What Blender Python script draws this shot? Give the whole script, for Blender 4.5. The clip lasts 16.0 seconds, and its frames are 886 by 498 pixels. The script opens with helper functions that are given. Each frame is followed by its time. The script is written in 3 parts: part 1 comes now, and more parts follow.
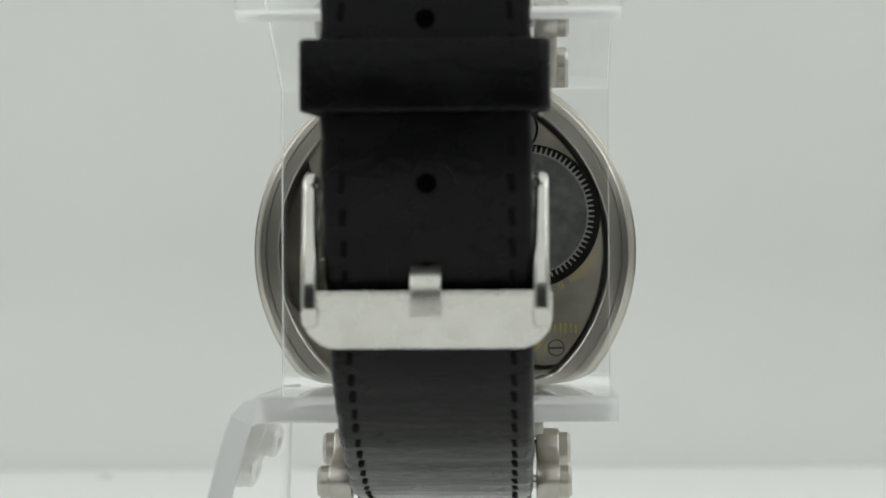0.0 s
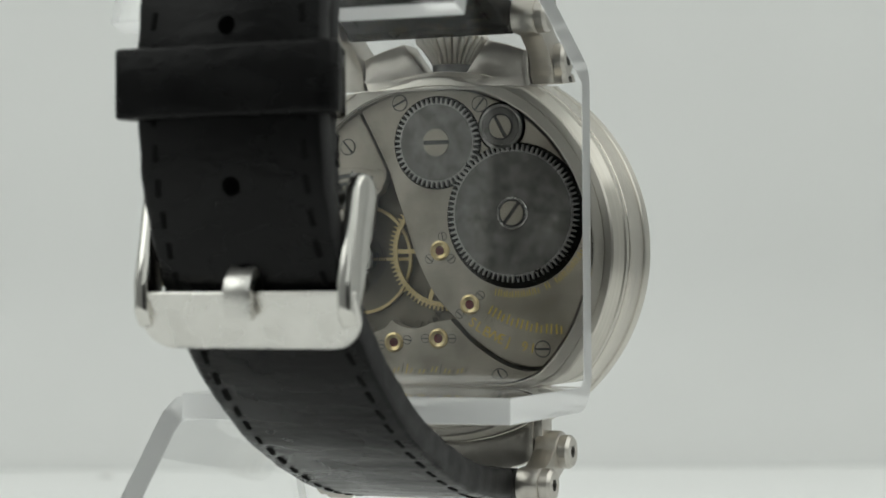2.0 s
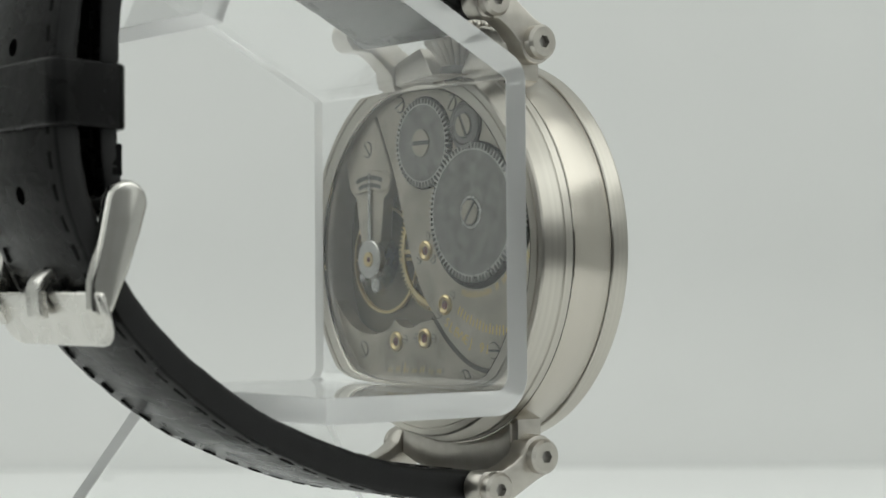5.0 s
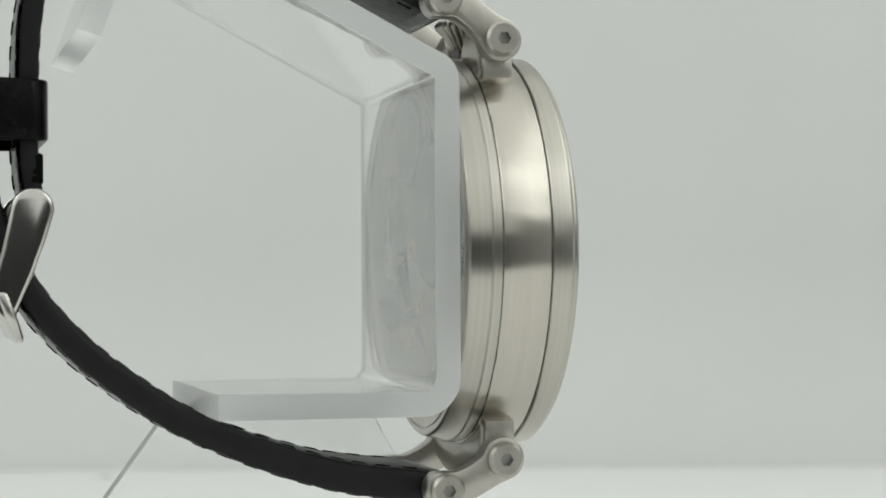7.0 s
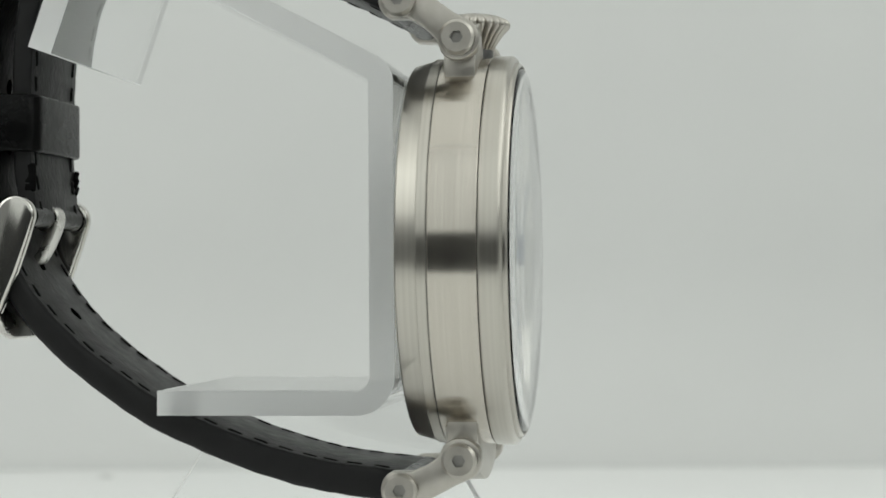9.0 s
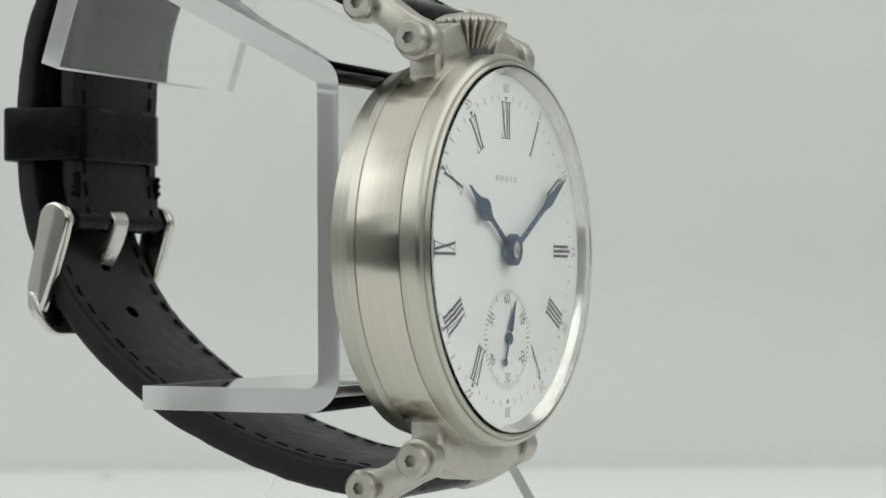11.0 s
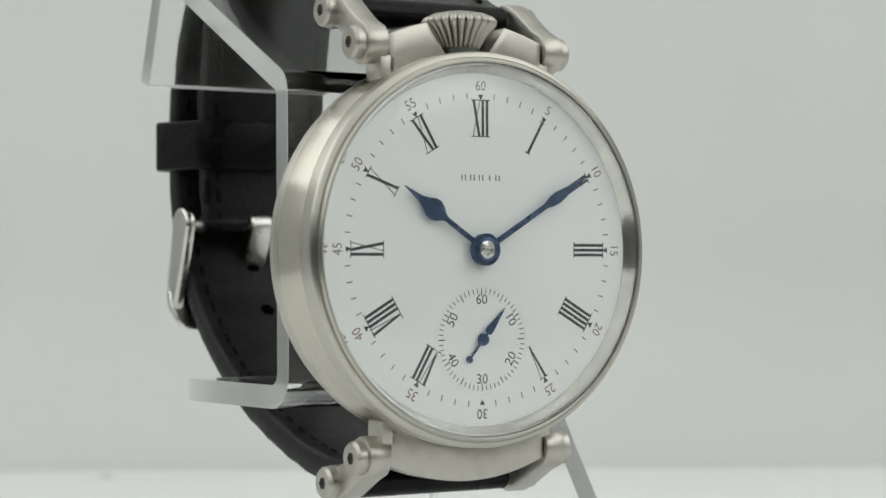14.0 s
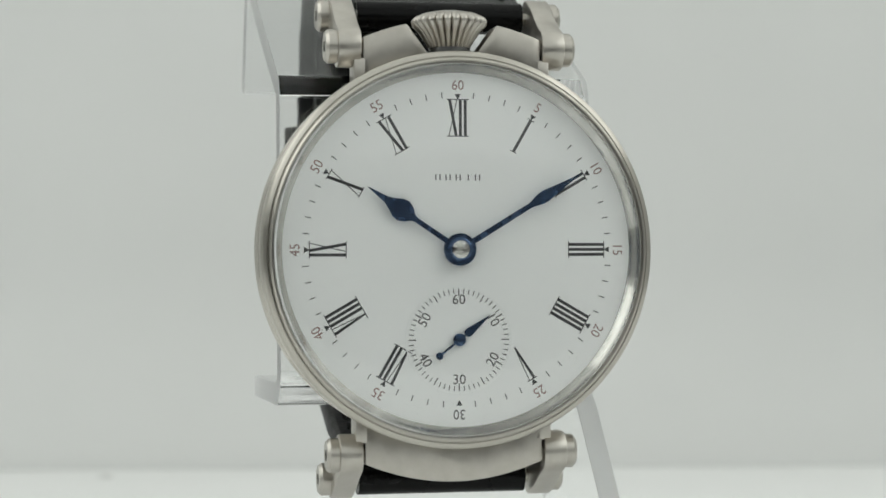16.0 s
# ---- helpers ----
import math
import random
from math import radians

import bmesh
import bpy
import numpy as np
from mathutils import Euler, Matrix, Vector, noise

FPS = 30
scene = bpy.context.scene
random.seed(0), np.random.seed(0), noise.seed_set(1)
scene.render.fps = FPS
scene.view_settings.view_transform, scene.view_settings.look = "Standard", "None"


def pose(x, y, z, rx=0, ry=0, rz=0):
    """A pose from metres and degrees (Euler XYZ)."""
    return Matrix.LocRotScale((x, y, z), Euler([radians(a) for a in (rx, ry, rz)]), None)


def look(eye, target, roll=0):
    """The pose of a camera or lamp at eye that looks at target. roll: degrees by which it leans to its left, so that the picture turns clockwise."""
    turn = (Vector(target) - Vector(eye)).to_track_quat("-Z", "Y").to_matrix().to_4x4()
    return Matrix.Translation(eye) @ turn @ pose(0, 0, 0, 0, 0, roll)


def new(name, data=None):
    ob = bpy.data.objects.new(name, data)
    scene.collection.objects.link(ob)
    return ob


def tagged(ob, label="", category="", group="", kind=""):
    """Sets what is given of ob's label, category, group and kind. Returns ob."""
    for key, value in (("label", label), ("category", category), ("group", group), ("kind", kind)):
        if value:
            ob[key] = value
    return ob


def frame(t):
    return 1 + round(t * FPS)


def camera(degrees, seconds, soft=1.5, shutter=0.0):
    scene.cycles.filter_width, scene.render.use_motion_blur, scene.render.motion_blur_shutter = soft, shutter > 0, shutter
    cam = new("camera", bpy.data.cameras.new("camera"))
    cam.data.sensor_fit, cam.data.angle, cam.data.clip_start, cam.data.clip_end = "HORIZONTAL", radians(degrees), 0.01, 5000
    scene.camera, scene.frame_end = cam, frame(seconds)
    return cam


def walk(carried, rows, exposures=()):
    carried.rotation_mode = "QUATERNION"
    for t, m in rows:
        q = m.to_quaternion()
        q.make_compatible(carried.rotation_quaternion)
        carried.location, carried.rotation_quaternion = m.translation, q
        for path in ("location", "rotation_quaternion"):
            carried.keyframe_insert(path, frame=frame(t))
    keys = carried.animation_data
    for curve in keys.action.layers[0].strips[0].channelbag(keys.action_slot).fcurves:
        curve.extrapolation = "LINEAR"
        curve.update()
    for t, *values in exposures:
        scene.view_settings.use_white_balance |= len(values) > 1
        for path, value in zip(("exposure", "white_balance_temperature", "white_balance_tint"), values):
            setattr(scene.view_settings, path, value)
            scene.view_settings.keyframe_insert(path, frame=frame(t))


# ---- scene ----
MM = 0.001
HEIGHT = 0.056          # the dial's centre over the table


# ---- camera ----
cam = camera(23.83, 16.0, soft=1.6)
cam.data.dof.use_dof, cam.data.dof.focus_distance, cam.data.dof.aperture_fstop = True, 0.264, 38.0
EYE = (-0.00021, -0.26864, HEIGHT - 0.00442)
CAMERA_POSE = look(EYE, (-0.00021, 0.73136, HEIGHT - 0.00442 + 0.01733), -0.31)
walk(cam, [(0.0, CAMERA_POSE), (16.0, CAMERA_POSE)])


# ---- light ----
world = bpy.data.worlds.new("room_light")
world.use_nodes = True
world.node_tree.nodes["Background"].inputs[0].default_value = (0.95, 1.0, 0.955, 1)
world.node_tree.nodes["Background"].inputs[1].default_value = 0.60
scene.world = world
scene.view_settings.exposure = 0.42


def led_lamp(name, watts, sx, sy, m):
    data = bpy.data.lights.new(name, "AREA")
    data.shape, data.size, data.size_y, data.energy = "RECTANGLE", sx, sy, watts
    data.color = (0.968, 1.0, 0.952)
    ob = new(name, data)
    ob.matrix_world = m
    return ob


# no lamp is in view: these three are added to balance dial and backdrop
led_lamp("top_fill_lamp", 0.55, 0.80, 0.56, pose(0, 0.04, 0.478))
led_lamp("side_fill_lamp", 0.55, 0.30, 0.60, pose(-0.38, -0.06, 0.33, 0, -62, 0))
led_lamp("side_fill_lamp", 0.55, 0.30, 0.60, pose(0.38, -0.06, 0.33, 0, 62, 0))


# ---- materials ----
def material(name):
    m = bpy.data.materials.new(name)
    m.use_nodes = True
    nt = m.node_tree
    return m, nt, nt.nodes["Principled BSDF"]


def link(nt, a, b):
    nt.links.new(a, b)


def noise_node(nt, scale, detail=4.0, stretch=(1, 1, 1)):
    co = nt.nodes.new("ShaderNodeTexCoord")
    mp = nt.nodes.new("ShaderNodeMapping")
    mp.inputs["Scale"].default_value = stretch
    nz = nt.nodes.new("ShaderNodeTexNoise")
    nz.inputs["Scale"].default_value, nz.inputs["Detail"].default_value = scale, detail
    link(nt, co.outputs["Object"], mp.inputs["Vector"])
    link(nt, mp.outputs["Vector"], nz.inputs["Vector"])
    return nz.outputs["Fac"]


def ramp(nt, fac, lo, hi, a=0.3, b=0.7):
    r = nt.nodes.new("ShaderNodeValToRGB")
    r.color_ramp.elements[0].position, r.color_ramp.elements[1].position = a, b
    r.color_ramp.elements[0].color, r.color_ramp.elements[1].color = (*lo, 1), (*hi, 1)
    link(nt, fac, r.inputs["Fac"])
    return r.outputs["Color"]


def to_range(nt, fac, lo, hi):
    r = nt.nodes.new("ShaderNodeMapRange")
    r.inputs["From Min"].default_value, r.inputs["From Max"].default_value = 0.3, 0.7
    r.inputs["To Min"].default_value, r.inputs["To Max"].default_value = lo, hi
    link(nt, fac, r.inputs["Value"])
    return r.outputs["Result"]


def bump(nt, bsdf, fac, strength, depth):
    b = nt.nodes.new("ShaderNodeBump")
    b.inputs["Strength"].default_value, b.inputs["Distance"].default_value = strength, depth
    link(nt, fac, b.inputs["Height"])
    link(nt, b.outputs["Normal"], bsdf.inputs["Normal"])
    return b


def surface(name, lo, hi, rough, scale, metal=0.0, bumps=0.0, depth=0.0001, stretch=(1, 1, 1), rough_to=None, spec=0.5, fine=None):
    """A surface whose colour and gloss wander between two values."""
    m, nt, s = material(name)
    coarse = noise_node(nt, scale, 5.0, stretch)
    link(nt, ramp(nt, coarse, lo, hi), s.inputs["Base Color"])
    link(nt, to_range(nt, coarse, rough, rough_to or rough * 1.35), s.inputs["Roughness"])
    s.inputs["Metallic"].default_value = metal
    s.inputs["Specular IOR Level"].default_value = spec
    if bumps:
        bump(nt, s, noise_node(nt, fine or scale * 6, 3.0, stretch), bumps, depth)
    return m


steel = surface("brushed_steel", (0.53, 0.495, 0.44), (0.60, 0.565, 0.51), 0.20, 500, 1.0, 0.02, 0.00002, (0.05, 6, 0.05), rough_to=0.25, fine=900)
steel_bezel = surface("satin_bezel_steel", (0.50, 0.475, 0.43), (0.57, 0.545, 0.495), 0.29, 420, 1.0, 0.02, 0.00002, (0.05, 6, 0.05), rough_to=0.34, fine=900)


def brushed_round(m, amount):
    """Scratches run round the case: the gloss is sharp along them and spreads across."""
    nt = m.node_tree
    s = nt.nodes["Principled BSDF"]
    tangent = nt.nodes.new("ShaderNodeTangent")
    tangent.direction_type, tangent.axis = "RADIAL", "Y"
    link(nt, tangent.outputs[0], s.inputs["Tangent"])
    s.inputs["Anisotropic"].default_value, s.inputs["Anisotropic Rotation"].default_value = amount, 0.25
    return m


brushed_round(steel, 0.97)
brushed_round(steel_bezel, 0.9)
steel_satin = surface("satin_lug_steel", (0.46, 0.435, 0.395), (0.53, 0.505, 0.465), 0.30, 600, 1.0, 0.10, 0.00002, fine=6000)
steel_polished = surface("polished_steel", (0.58, 0.565, 0.53), (0.66, 0.645, 0.61), 0.10, 300, 1.0)
steel_dark = surface("hex_recess_steel", (0.10, 0.10, 0.10), (0.16, 0.16, 0.155), 0.35, 900, 1.0)
buckle_steel = surface("buckle_steel", (0.60, 0.585, 0.555), (0.68, 0.665, 0.635), 0.24, 300, 1.0, 0.05, 0.00002, fine=3000)
nickel = surface("nickel_plate", (0.34, 0.31, 0.255), (0.62, 0.575, 0.50), 0.38, 170, 1.0, 0.3, 0.00003, rough_to=0.5, fine=1500)
wheel_steel = surface("wheel_steel", (0.19, 0.185, 0.175), (0.34, 0.33, 0.315), 0.30, 700, 1.0, 0.25, 0.00002, fine=3000)
tooth_steel = surface("bright_tooth_steel", (0.55, 0.545, 0.52), (0.66, 0.65, 0.63), 0.22, 500, 1.0)
# near-black, to paint the shade in the gaps round the wheels
recess_shade = surface("wheel_recess_shade", (0.012, 0.011, 0.010), (0.025, 0.023, 0.02), 0.5, 900, 1.0)
rim_steel = surface("gear_rim_steel", (0.52, 0.51, 0.49), (0.64, 0.63, 0.61), 0.26, 500, 1.0)
# nickel toned down: the shade below the bridges is put into its colour
pit_shade_metal = surface("shade_toned_pillar_plate", (0.12, 0.108, 0.085), (0.24, 0.215, 0.175), 0.36, 240, 1.0)
groove_black = surface("groove", (0.02, 0.02, 0.02), (0.035, 0.035, 0.034), 0.6, 300)
socket_steel = surface("socket_steel", (0.30, 0.29, 0.275), (0.38, 0.37, 0.35), 0.35, 900, 1.0)
# black without gloss, the darkness inside a hole put into colour
hole_shade_black = surface("hole_shade_black", (0.001, 0.001, 0.001), (0.002, 0.002, 0.002), 0.9, 900, spec=0.0)
gold = surface("gilt_brass", (0.62, 0.49, 0.25), (0.80, 0.66, 0.38), 0.3, 500, 1.0)
gilt_ink = surface("gilt_engraving", (0.66, 0.49, 0.10), (0.78, 0.59, 0.15), 0.45, 800, 0.2)
grey_ink = surface("shallow_engraving", (0.20, 0.19, 0.17), (0.26, 0.25, 0.22), 0.5, 800, 0.6)
ruby = surface("ruby_jewel", (0.10, 0.022, 0.026), (0.17, 0.045, 0.05), 0.08, 500)
blue_steel = surface("blued_steel", (0.055, 0.09, 0.17), (0.085, 0.135, 0.235), 0.22, 600, 0.85)
enamel = surface("white_enamel", (0.90, 0.905, 0.895), (0.925, 0.93, 0.92), 0.14, 60, spec=0.4)
ink = surface("black_enamel_print", (0.03, 0.03, 0.032), (0.05, 0.05, 0.052), 0.3, 900)
red_ink = surface("red_grey_enamel_print", (0.22, 0.13, 0.12), (0.32, 0.18, 0.165), 0.35, 900)
leather = surface("black_leather", (0.0022, 0.0022, 0.0023), (0.005, 0.005, 0.0052), 0.22, 240, bumps=0.42, depth=0.00018, stretch=(0.6, 1, 1.1), rough_to=0.32, spec=0.13, fine=800)
lining = surface("dark_grey_leather_lining", (0.003, 0.003, 0.0031), (0.009, 0.009, 0.0092), 0.36, 420, bumps=0.6, depth=0.00018, spec=0.2, fine=1600)
leather_edge = surface("sealed_leather_edge", (0.007, 0.007, 0.0072), (0.010, 0.010, 0.0105), 0.42, 500, spec=0.25, bumps=0.2, depth=0.0001, fine=2000)
thread = surface("black_thread", (0.002, 0.002, 0.002), (0.005, 0.005, 0.005), 0.8, 3000, spec=0.1)
# one white cloth in three tones: side and back carry shade in their colour
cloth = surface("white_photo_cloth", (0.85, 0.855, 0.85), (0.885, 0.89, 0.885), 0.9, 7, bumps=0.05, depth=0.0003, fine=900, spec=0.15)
wall_cloth = surface("dimmed_side_cloth", (0.60, 0.605, 0.60), (0.64, 0.645, 0.64), 0.9, 7, bumps=0.05, depth=0.0003, fine=900, spec=0.15)
back_cloth = surface("dimmed_back_cloth", (0.70, 0.705, 0.70), (0.735, 0.74, 0.735), 0.9, 7, bumps=0.05, depth=0.0003, fine=900, spec=0.15)
# for added slabs out of view that only shape reflections
unseen_grey = surface("grey_reflection_filler", (0.42, 0.42, 0.42), (0.48, 0.48, 0.48), 0.9, 7, spec=0.1)
unseen_dark = surface("dark_reflection_filler", (0.055, 0.055, 0.055), (0.075, 0.075, 0.075), 0.9, 7, spec=0.1)
speck_grey = surface("grey_speck", (0.5, 0.5, 0.49), (0.6, 0.6, 0.59), 0.8, 900)


def clear(name, ior, tint, rough=0.0, ripple=0.0):
    m, nt, s = material(name)
    s.inputs["Base Color"].default_value = (*tint, 1)
    s.inputs["Transmission Weight"].default_value = 1.0
    s.inputs["IOR"].default_value = ior
    s.inputs["Roughness"].default_value = rough
    if ripple:
        bump(nt, s, noise_node(nt, 90, 2.0), ripple, 0.0004)
    return m


acrylic = clear("clear_acrylic", 1.49, (0.985, 0.99, 0.99), 0.0, 0.012)
frosted = clear("polished_acrylic_edge", 1.49, (0.99, 0.995, 0.995), 0.16, 0.05)
frosted.node_tree.nodes["Principled BSDF"].inputs["Transmission Weight"].default_value = 0.72
nt = frosted.node_tree
glow_through, blend = nt.nodes.new("ShaderNodeBsdfTranslucent"), nt.nodes.new("ShaderNodeMixShader")
glow_through.inputs["Color"].default_value = (0.99, 0.995, 0.995, 1)
blend.inputs["Fac"].default_value = 0.5
link(nt, nt.nodes["Principled BSDF"].outputs[0], blend.inputs[1])
link(nt, glow_through.outputs[0], blend.inputs[2])
link(nt, blend.outputs[0], nt.nodes["Material Output"].inputs["Surface"])
crystal_glass = clear("crystal_glass", 1.34, (0.99, 0.995, 0.995))


# ---- mesh tools (millimetres in, metres out) ----
def part(name, bm, mat, parent=None, label="", at=None, smooth=35):
    """Links a bmesh as one mesh object under a thing or part."""
    bmesh.ops.transform(bm, matrix=Matrix.Diagonal((MM, MM, MM, 1)), verts=bm.verts)
    bmesh.ops.recalc_face_normals(bm, faces=bm.faces)
    me = bpy.data.meshes.new(name)
    bm.to_mesh(me)
    bm.free()
    for m in mat if isinstance(mat, (list, tuple)) else [mat]:
        me.materials.append(m)
    if smooth:
        for f in me.polygons:
            f.use_smooth = True
        me.set_sharp_from_angle(angle=radians(smooth))
    ob = new(name, me)
    if parent:
        ob.parent = parent
    if at:
        ob.matrix_basis = Matrix.Translation(Vector(at) * MM)
    if label:
        tagged(ob, label)
    return ob


def again(ob, m, parent):
    """Another object on the same mesh."""
    o = new(ob.name.split(".")[0], ob.data)
    o.parent = parent
    o.matrix_basis = m
    return o


def add_lathe(bm, profile, segs=128, centre=(0, 0, 0), mat=0):
    """A closed profile of (radius, y) turned about the y axis."""
    rings = []
    for r, y in profile:
        if r < 1e-6:
            rings.append([bm.verts.new((centre[0], centre[1] + y, centre[2]))])
        else:
            rings.append([bm.verts.new((centre[0] + r * math.cos(2 * math.pi * k / segs), centre[1] + y,
                                        centre[2] + r * math.sin(2 * math.pi * k / segs))) for k in range(segs)])
    n = len(rings)
    for i in range(n):
        a, b = rings[i], rings[(i + 1) % n]
        if len(a) == 1 and len(b) == 1:
            continue
        for k in range(segs):
            k2 = (k + 1) % segs
            if len(a) == 1:
                f = bm.faces.new((a[0], b[k], b[k2]))
            elif len(b) == 1:
                f = bm.faces.new((a[k], b[0], a[k2]))
            else:
                f = bm.faces.new((a[k], b[k], b[k2], a[k2]))
            f.material_index = mat
    return bm


def lathe(profile, segs=128, centre=(0, 0, 0)):
    return add_lathe(bmesh.new(), profile, segs, centre)


def disc(r, y0, y1, segs=48, bev=0.0, centre=(0, 0, 0)):
    """A disc with an eased edge on the y1 side."""
    s = 1 if y1 > y0 else -1
    return lathe([(0, y0), (r, y0), (r, y1 - s * bev), (r - bev, y1), (0, y1)] if bev else [(0, y0), (r, y0), (r, y1), (0, y1)], segs, centre)


def add_prism(bm, pts, y0, y1, mat=0):
    """A polygon in the xz plane, pushed out along y."""
    a = [bm.verts.new((x, y0, z)) for x, z in pts]
    b = [bm.verts.new((x, y1, z)) for x, z in pts]
    n = len(pts)
    fs = [bm.faces.new(a), bm.faces.new(b)]
    fs += [bm.faces.new((a[i], a[(i + 1) % n], b[(i + 1) % n], b[i])) for i in range(n)]
    for f in fs:
        f.material_index = mat
    return bm


def bevelled(bm, width, segs=2, angle=30):
    bmesh.ops.recalc_face_normals(bm, faces=bm.faces)
    es = [e for e in bm.edges if len(e.link_faces) == 2 and e.calc_face_angle(0) > radians(angle)]
    bmesh.ops.bevel(bm, geom=es, offset=width, segments=segs, profile=0.5, affect="EDGES", clamp_overlap=True)
    return bm


def prism(pts, y0, y1, bev=0.0, segs=2):
    bm = add_prism(bmesh.new(), pts, y0, y1)
    return bevelled(bm, bev, segs) if bev else bm


def side_prism(pts, x0, x1, bev=0.0, segs=2):
    """A polygon of (y, z), pushed out along x."""
    bm = bmesh.new()
    a = [bm.verts.new((x0, y, z)) for y, z in pts]
    b = [bm.verts.new((x1, y, z)) for y, z in pts]
    n = len(pts)
    bm.faces.new(a), bm.faces.new(b)
    for i in range(n):
        bm.faces.new((a[i], a[(i + 1) % n], b[(i + 1) % n], b[i]))
    return bevelled(bm, bev, segs) if bev else bm


def box(x0, x1, y0, y1, z0, z1, bev=0.0, segs=2):
    return prism([(x0, z0), (x1, z0), (x1, z1), (x0, z1)], y0, y1, bev, segs)


def turned(bm, m):
    bmesh.ops.transform(bm, matrix=m, verts=bm.verts)
    return bm


def side_disc(r, x0, x1, y, z, segs=40, bev=0.0):
    """A disc whose axis runs along x."""
    bm = disc(r, x0, x1, segs, bev)
    return turned(bm, Matrix.Translation((0, y, z)) @ Matrix.Rotation(radians(-90), 4, "Z") @ Matrix.Identity(4))


def spline(points, step):
    """A smooth way through points, cut in even steps."""
    ps = [Vector(q) for q in points]
    ps = [ps[0] * 2 - ps[1]] + ps + [ps[-1] * 2 - ps[-2]]
    out = []
    for i in range(1, len(ps) - 2):
        n = max(2, int((ps[i + 1] - ps[i]).length / step))
        for k in range(n):
            t = k / n
            a, b, c, d = ps[i - 1:i + 3]
            out.append(0.5 * (2 * b + (c - a) * t + (2 * a - 5 * b + 4 * c - d) * t * t + (3 * b - a - 3 * c + d) * t ** 3))
    return out + [ps[-2]]


def arc_pts(cx, cz, r, a0, a1, n):
    return [(cx + r * math.cos(radians(a0 + (a1 - a0) * k / n)), cz + r * math.sin(radians(a0 + (a1 - a0) * k / n))) for k in range(n + 1)]


# ---- the light box ----
def slab(name, x0, x1, y0, y1, z0, z1, mat, label):
    ob = part(name, box(x0 * 1000, x1 * 1000, y0 * 1000, y1 * 1000, z0 * 1000, z1 * 1000), mat, smooth=0)
    return tagged(ob, label, name.split("_")[0], kind="structure")


BACK = 0.385
MOUTH = -0.25
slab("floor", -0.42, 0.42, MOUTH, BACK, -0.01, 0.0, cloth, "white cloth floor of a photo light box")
SWEEP = 60.0            # the cloth rises from floor to back in a soft curve
rise = [(BACK * 1000 - SWEEP + SWEEP * math.sin(radians(a)), SWEEP - SWEEP * math.cos(radians(a)) + 0.3) for a in range(0, 91, 5)]
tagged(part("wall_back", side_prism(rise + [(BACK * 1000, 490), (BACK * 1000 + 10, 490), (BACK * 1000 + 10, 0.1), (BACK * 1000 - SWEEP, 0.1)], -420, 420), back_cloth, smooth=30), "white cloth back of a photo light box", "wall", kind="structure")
# sides and top are never in view; added to bounce light inwards
slab("wall_left", -0.43, -0.42, MOUTH + 0.08, BACK + 0.01, -0.01, 0.49, wall_cloth, "unseen cloth side added to bounce light")
slab("wall_right", 0.42, 0.43, MOUTH + 0.08, BACK + 0.01, -0.01, 0.49, wall_cloth, "unseen cloth side added to bounce light")
slab("ceiling", -0.43, 0.43, MOUTH, BACK + 0.01, 0.49, 0.50, wall_cloth, "unseen cloth top added to bounce light")
# unseen slabs, added to darken what steel, leather and crystal mirror
slab("wall_front", -0.42, 0.42, -0.66, -0.65, -0.30, 0.165, unseen_dark, "unseen dark slab added for the steel to reflect")
slab("wall_wing_left", -2.2, -0.42, -0.66, -0.65, -0.30, 0.35, unseen_grey, "unseen grey slab added to dim side reflections")
slab("wall_wing_right", 0.42, 2.2, -0.66, -0.65, -0.30, 0.35, unseen_grey, "unseen grey slab added to dim side reflections")
slab("ground", -3.0, 3.0, -3.0, 3.0, -0.31, -0.30, unseen_dark, "unseen dark slab added under the light box")


# ---- the acrylic stand ----
def c_profile():
    """The bent sheet's middle line as (y, z): shelf, upright, sloping roof, rear lip."""
    def corner(a, b, c, r, n=36):
        a, b, c = Vector(a), Vector(b), Vector(c)
        u, v = (a - b).normalized(), (c - b).normalized()
        half = u.angle(v) / 2
        d = r / math.tan(half)
        o = b + (u + v).normalized() * r / math.sin(half)
        p, q = b + u * d - o, b + v * d - o
        out = []
        for k in range(n + 1):
            w = p.slerp(q, k / n)
            out.append(o + w.normalized() * r)
        return out
    A, B, C, D, E = (-32.3, -18.35), (-5.0, -18.35), (-5.0, 21.0), (-41.3, 40.2), (-46.8, 24.3)
    return [Vector(A)] + corner(A, B, C, 3.2) + corner(B, C, D, 2.0) + corner(C, D, E, 3.0) + [Vector(E)]


def strip(path, half_w, half_t, x_mid=0.0, bev=0.0):
    """A flat strip along a way of (y, z) points; widths and thicknesses may vary along it."""
    bm = bmesh.new()
    n = len(path)
    rows = []
    for i, q in enumerate(path):
        t = (path[min(i + 1, n - 1)] - path[max(i - 1, 0)]).normalized()
        nrm = Vector((-t.y, t.x))
        ht = half_t(i / (n - 1)) if callable(half_t) else half_t
        hw = half_w(i / (n - 1)) if callable(half_w) else half_w
        xm = x_mid(i / (n - 1)) if callable(x_mid) else x_mid
        a, b = q + nrm * ht, q - nrm * ht
        rows.append([bm.verts.new((xm - hw, a.x, a.y)), bm.verts.new((xm + hw, a.x, a.y)),
                     bm.verts.new((xm + hw, b.x, b.y)), bm.verts.new((xm - hw, b.x, b.y))])
    for r, s in zip(rows, rows[1:]):
        for k in range(4):
            bm.faces.new((r[k], r[(k + 1) % 4], s[(k + 1) % 4], s[k]))
    bm.faces.new(rows[0]), bm.faces.new(rows[-1])
    return bevelled(bm, bev, 2, 50) if bev else bm


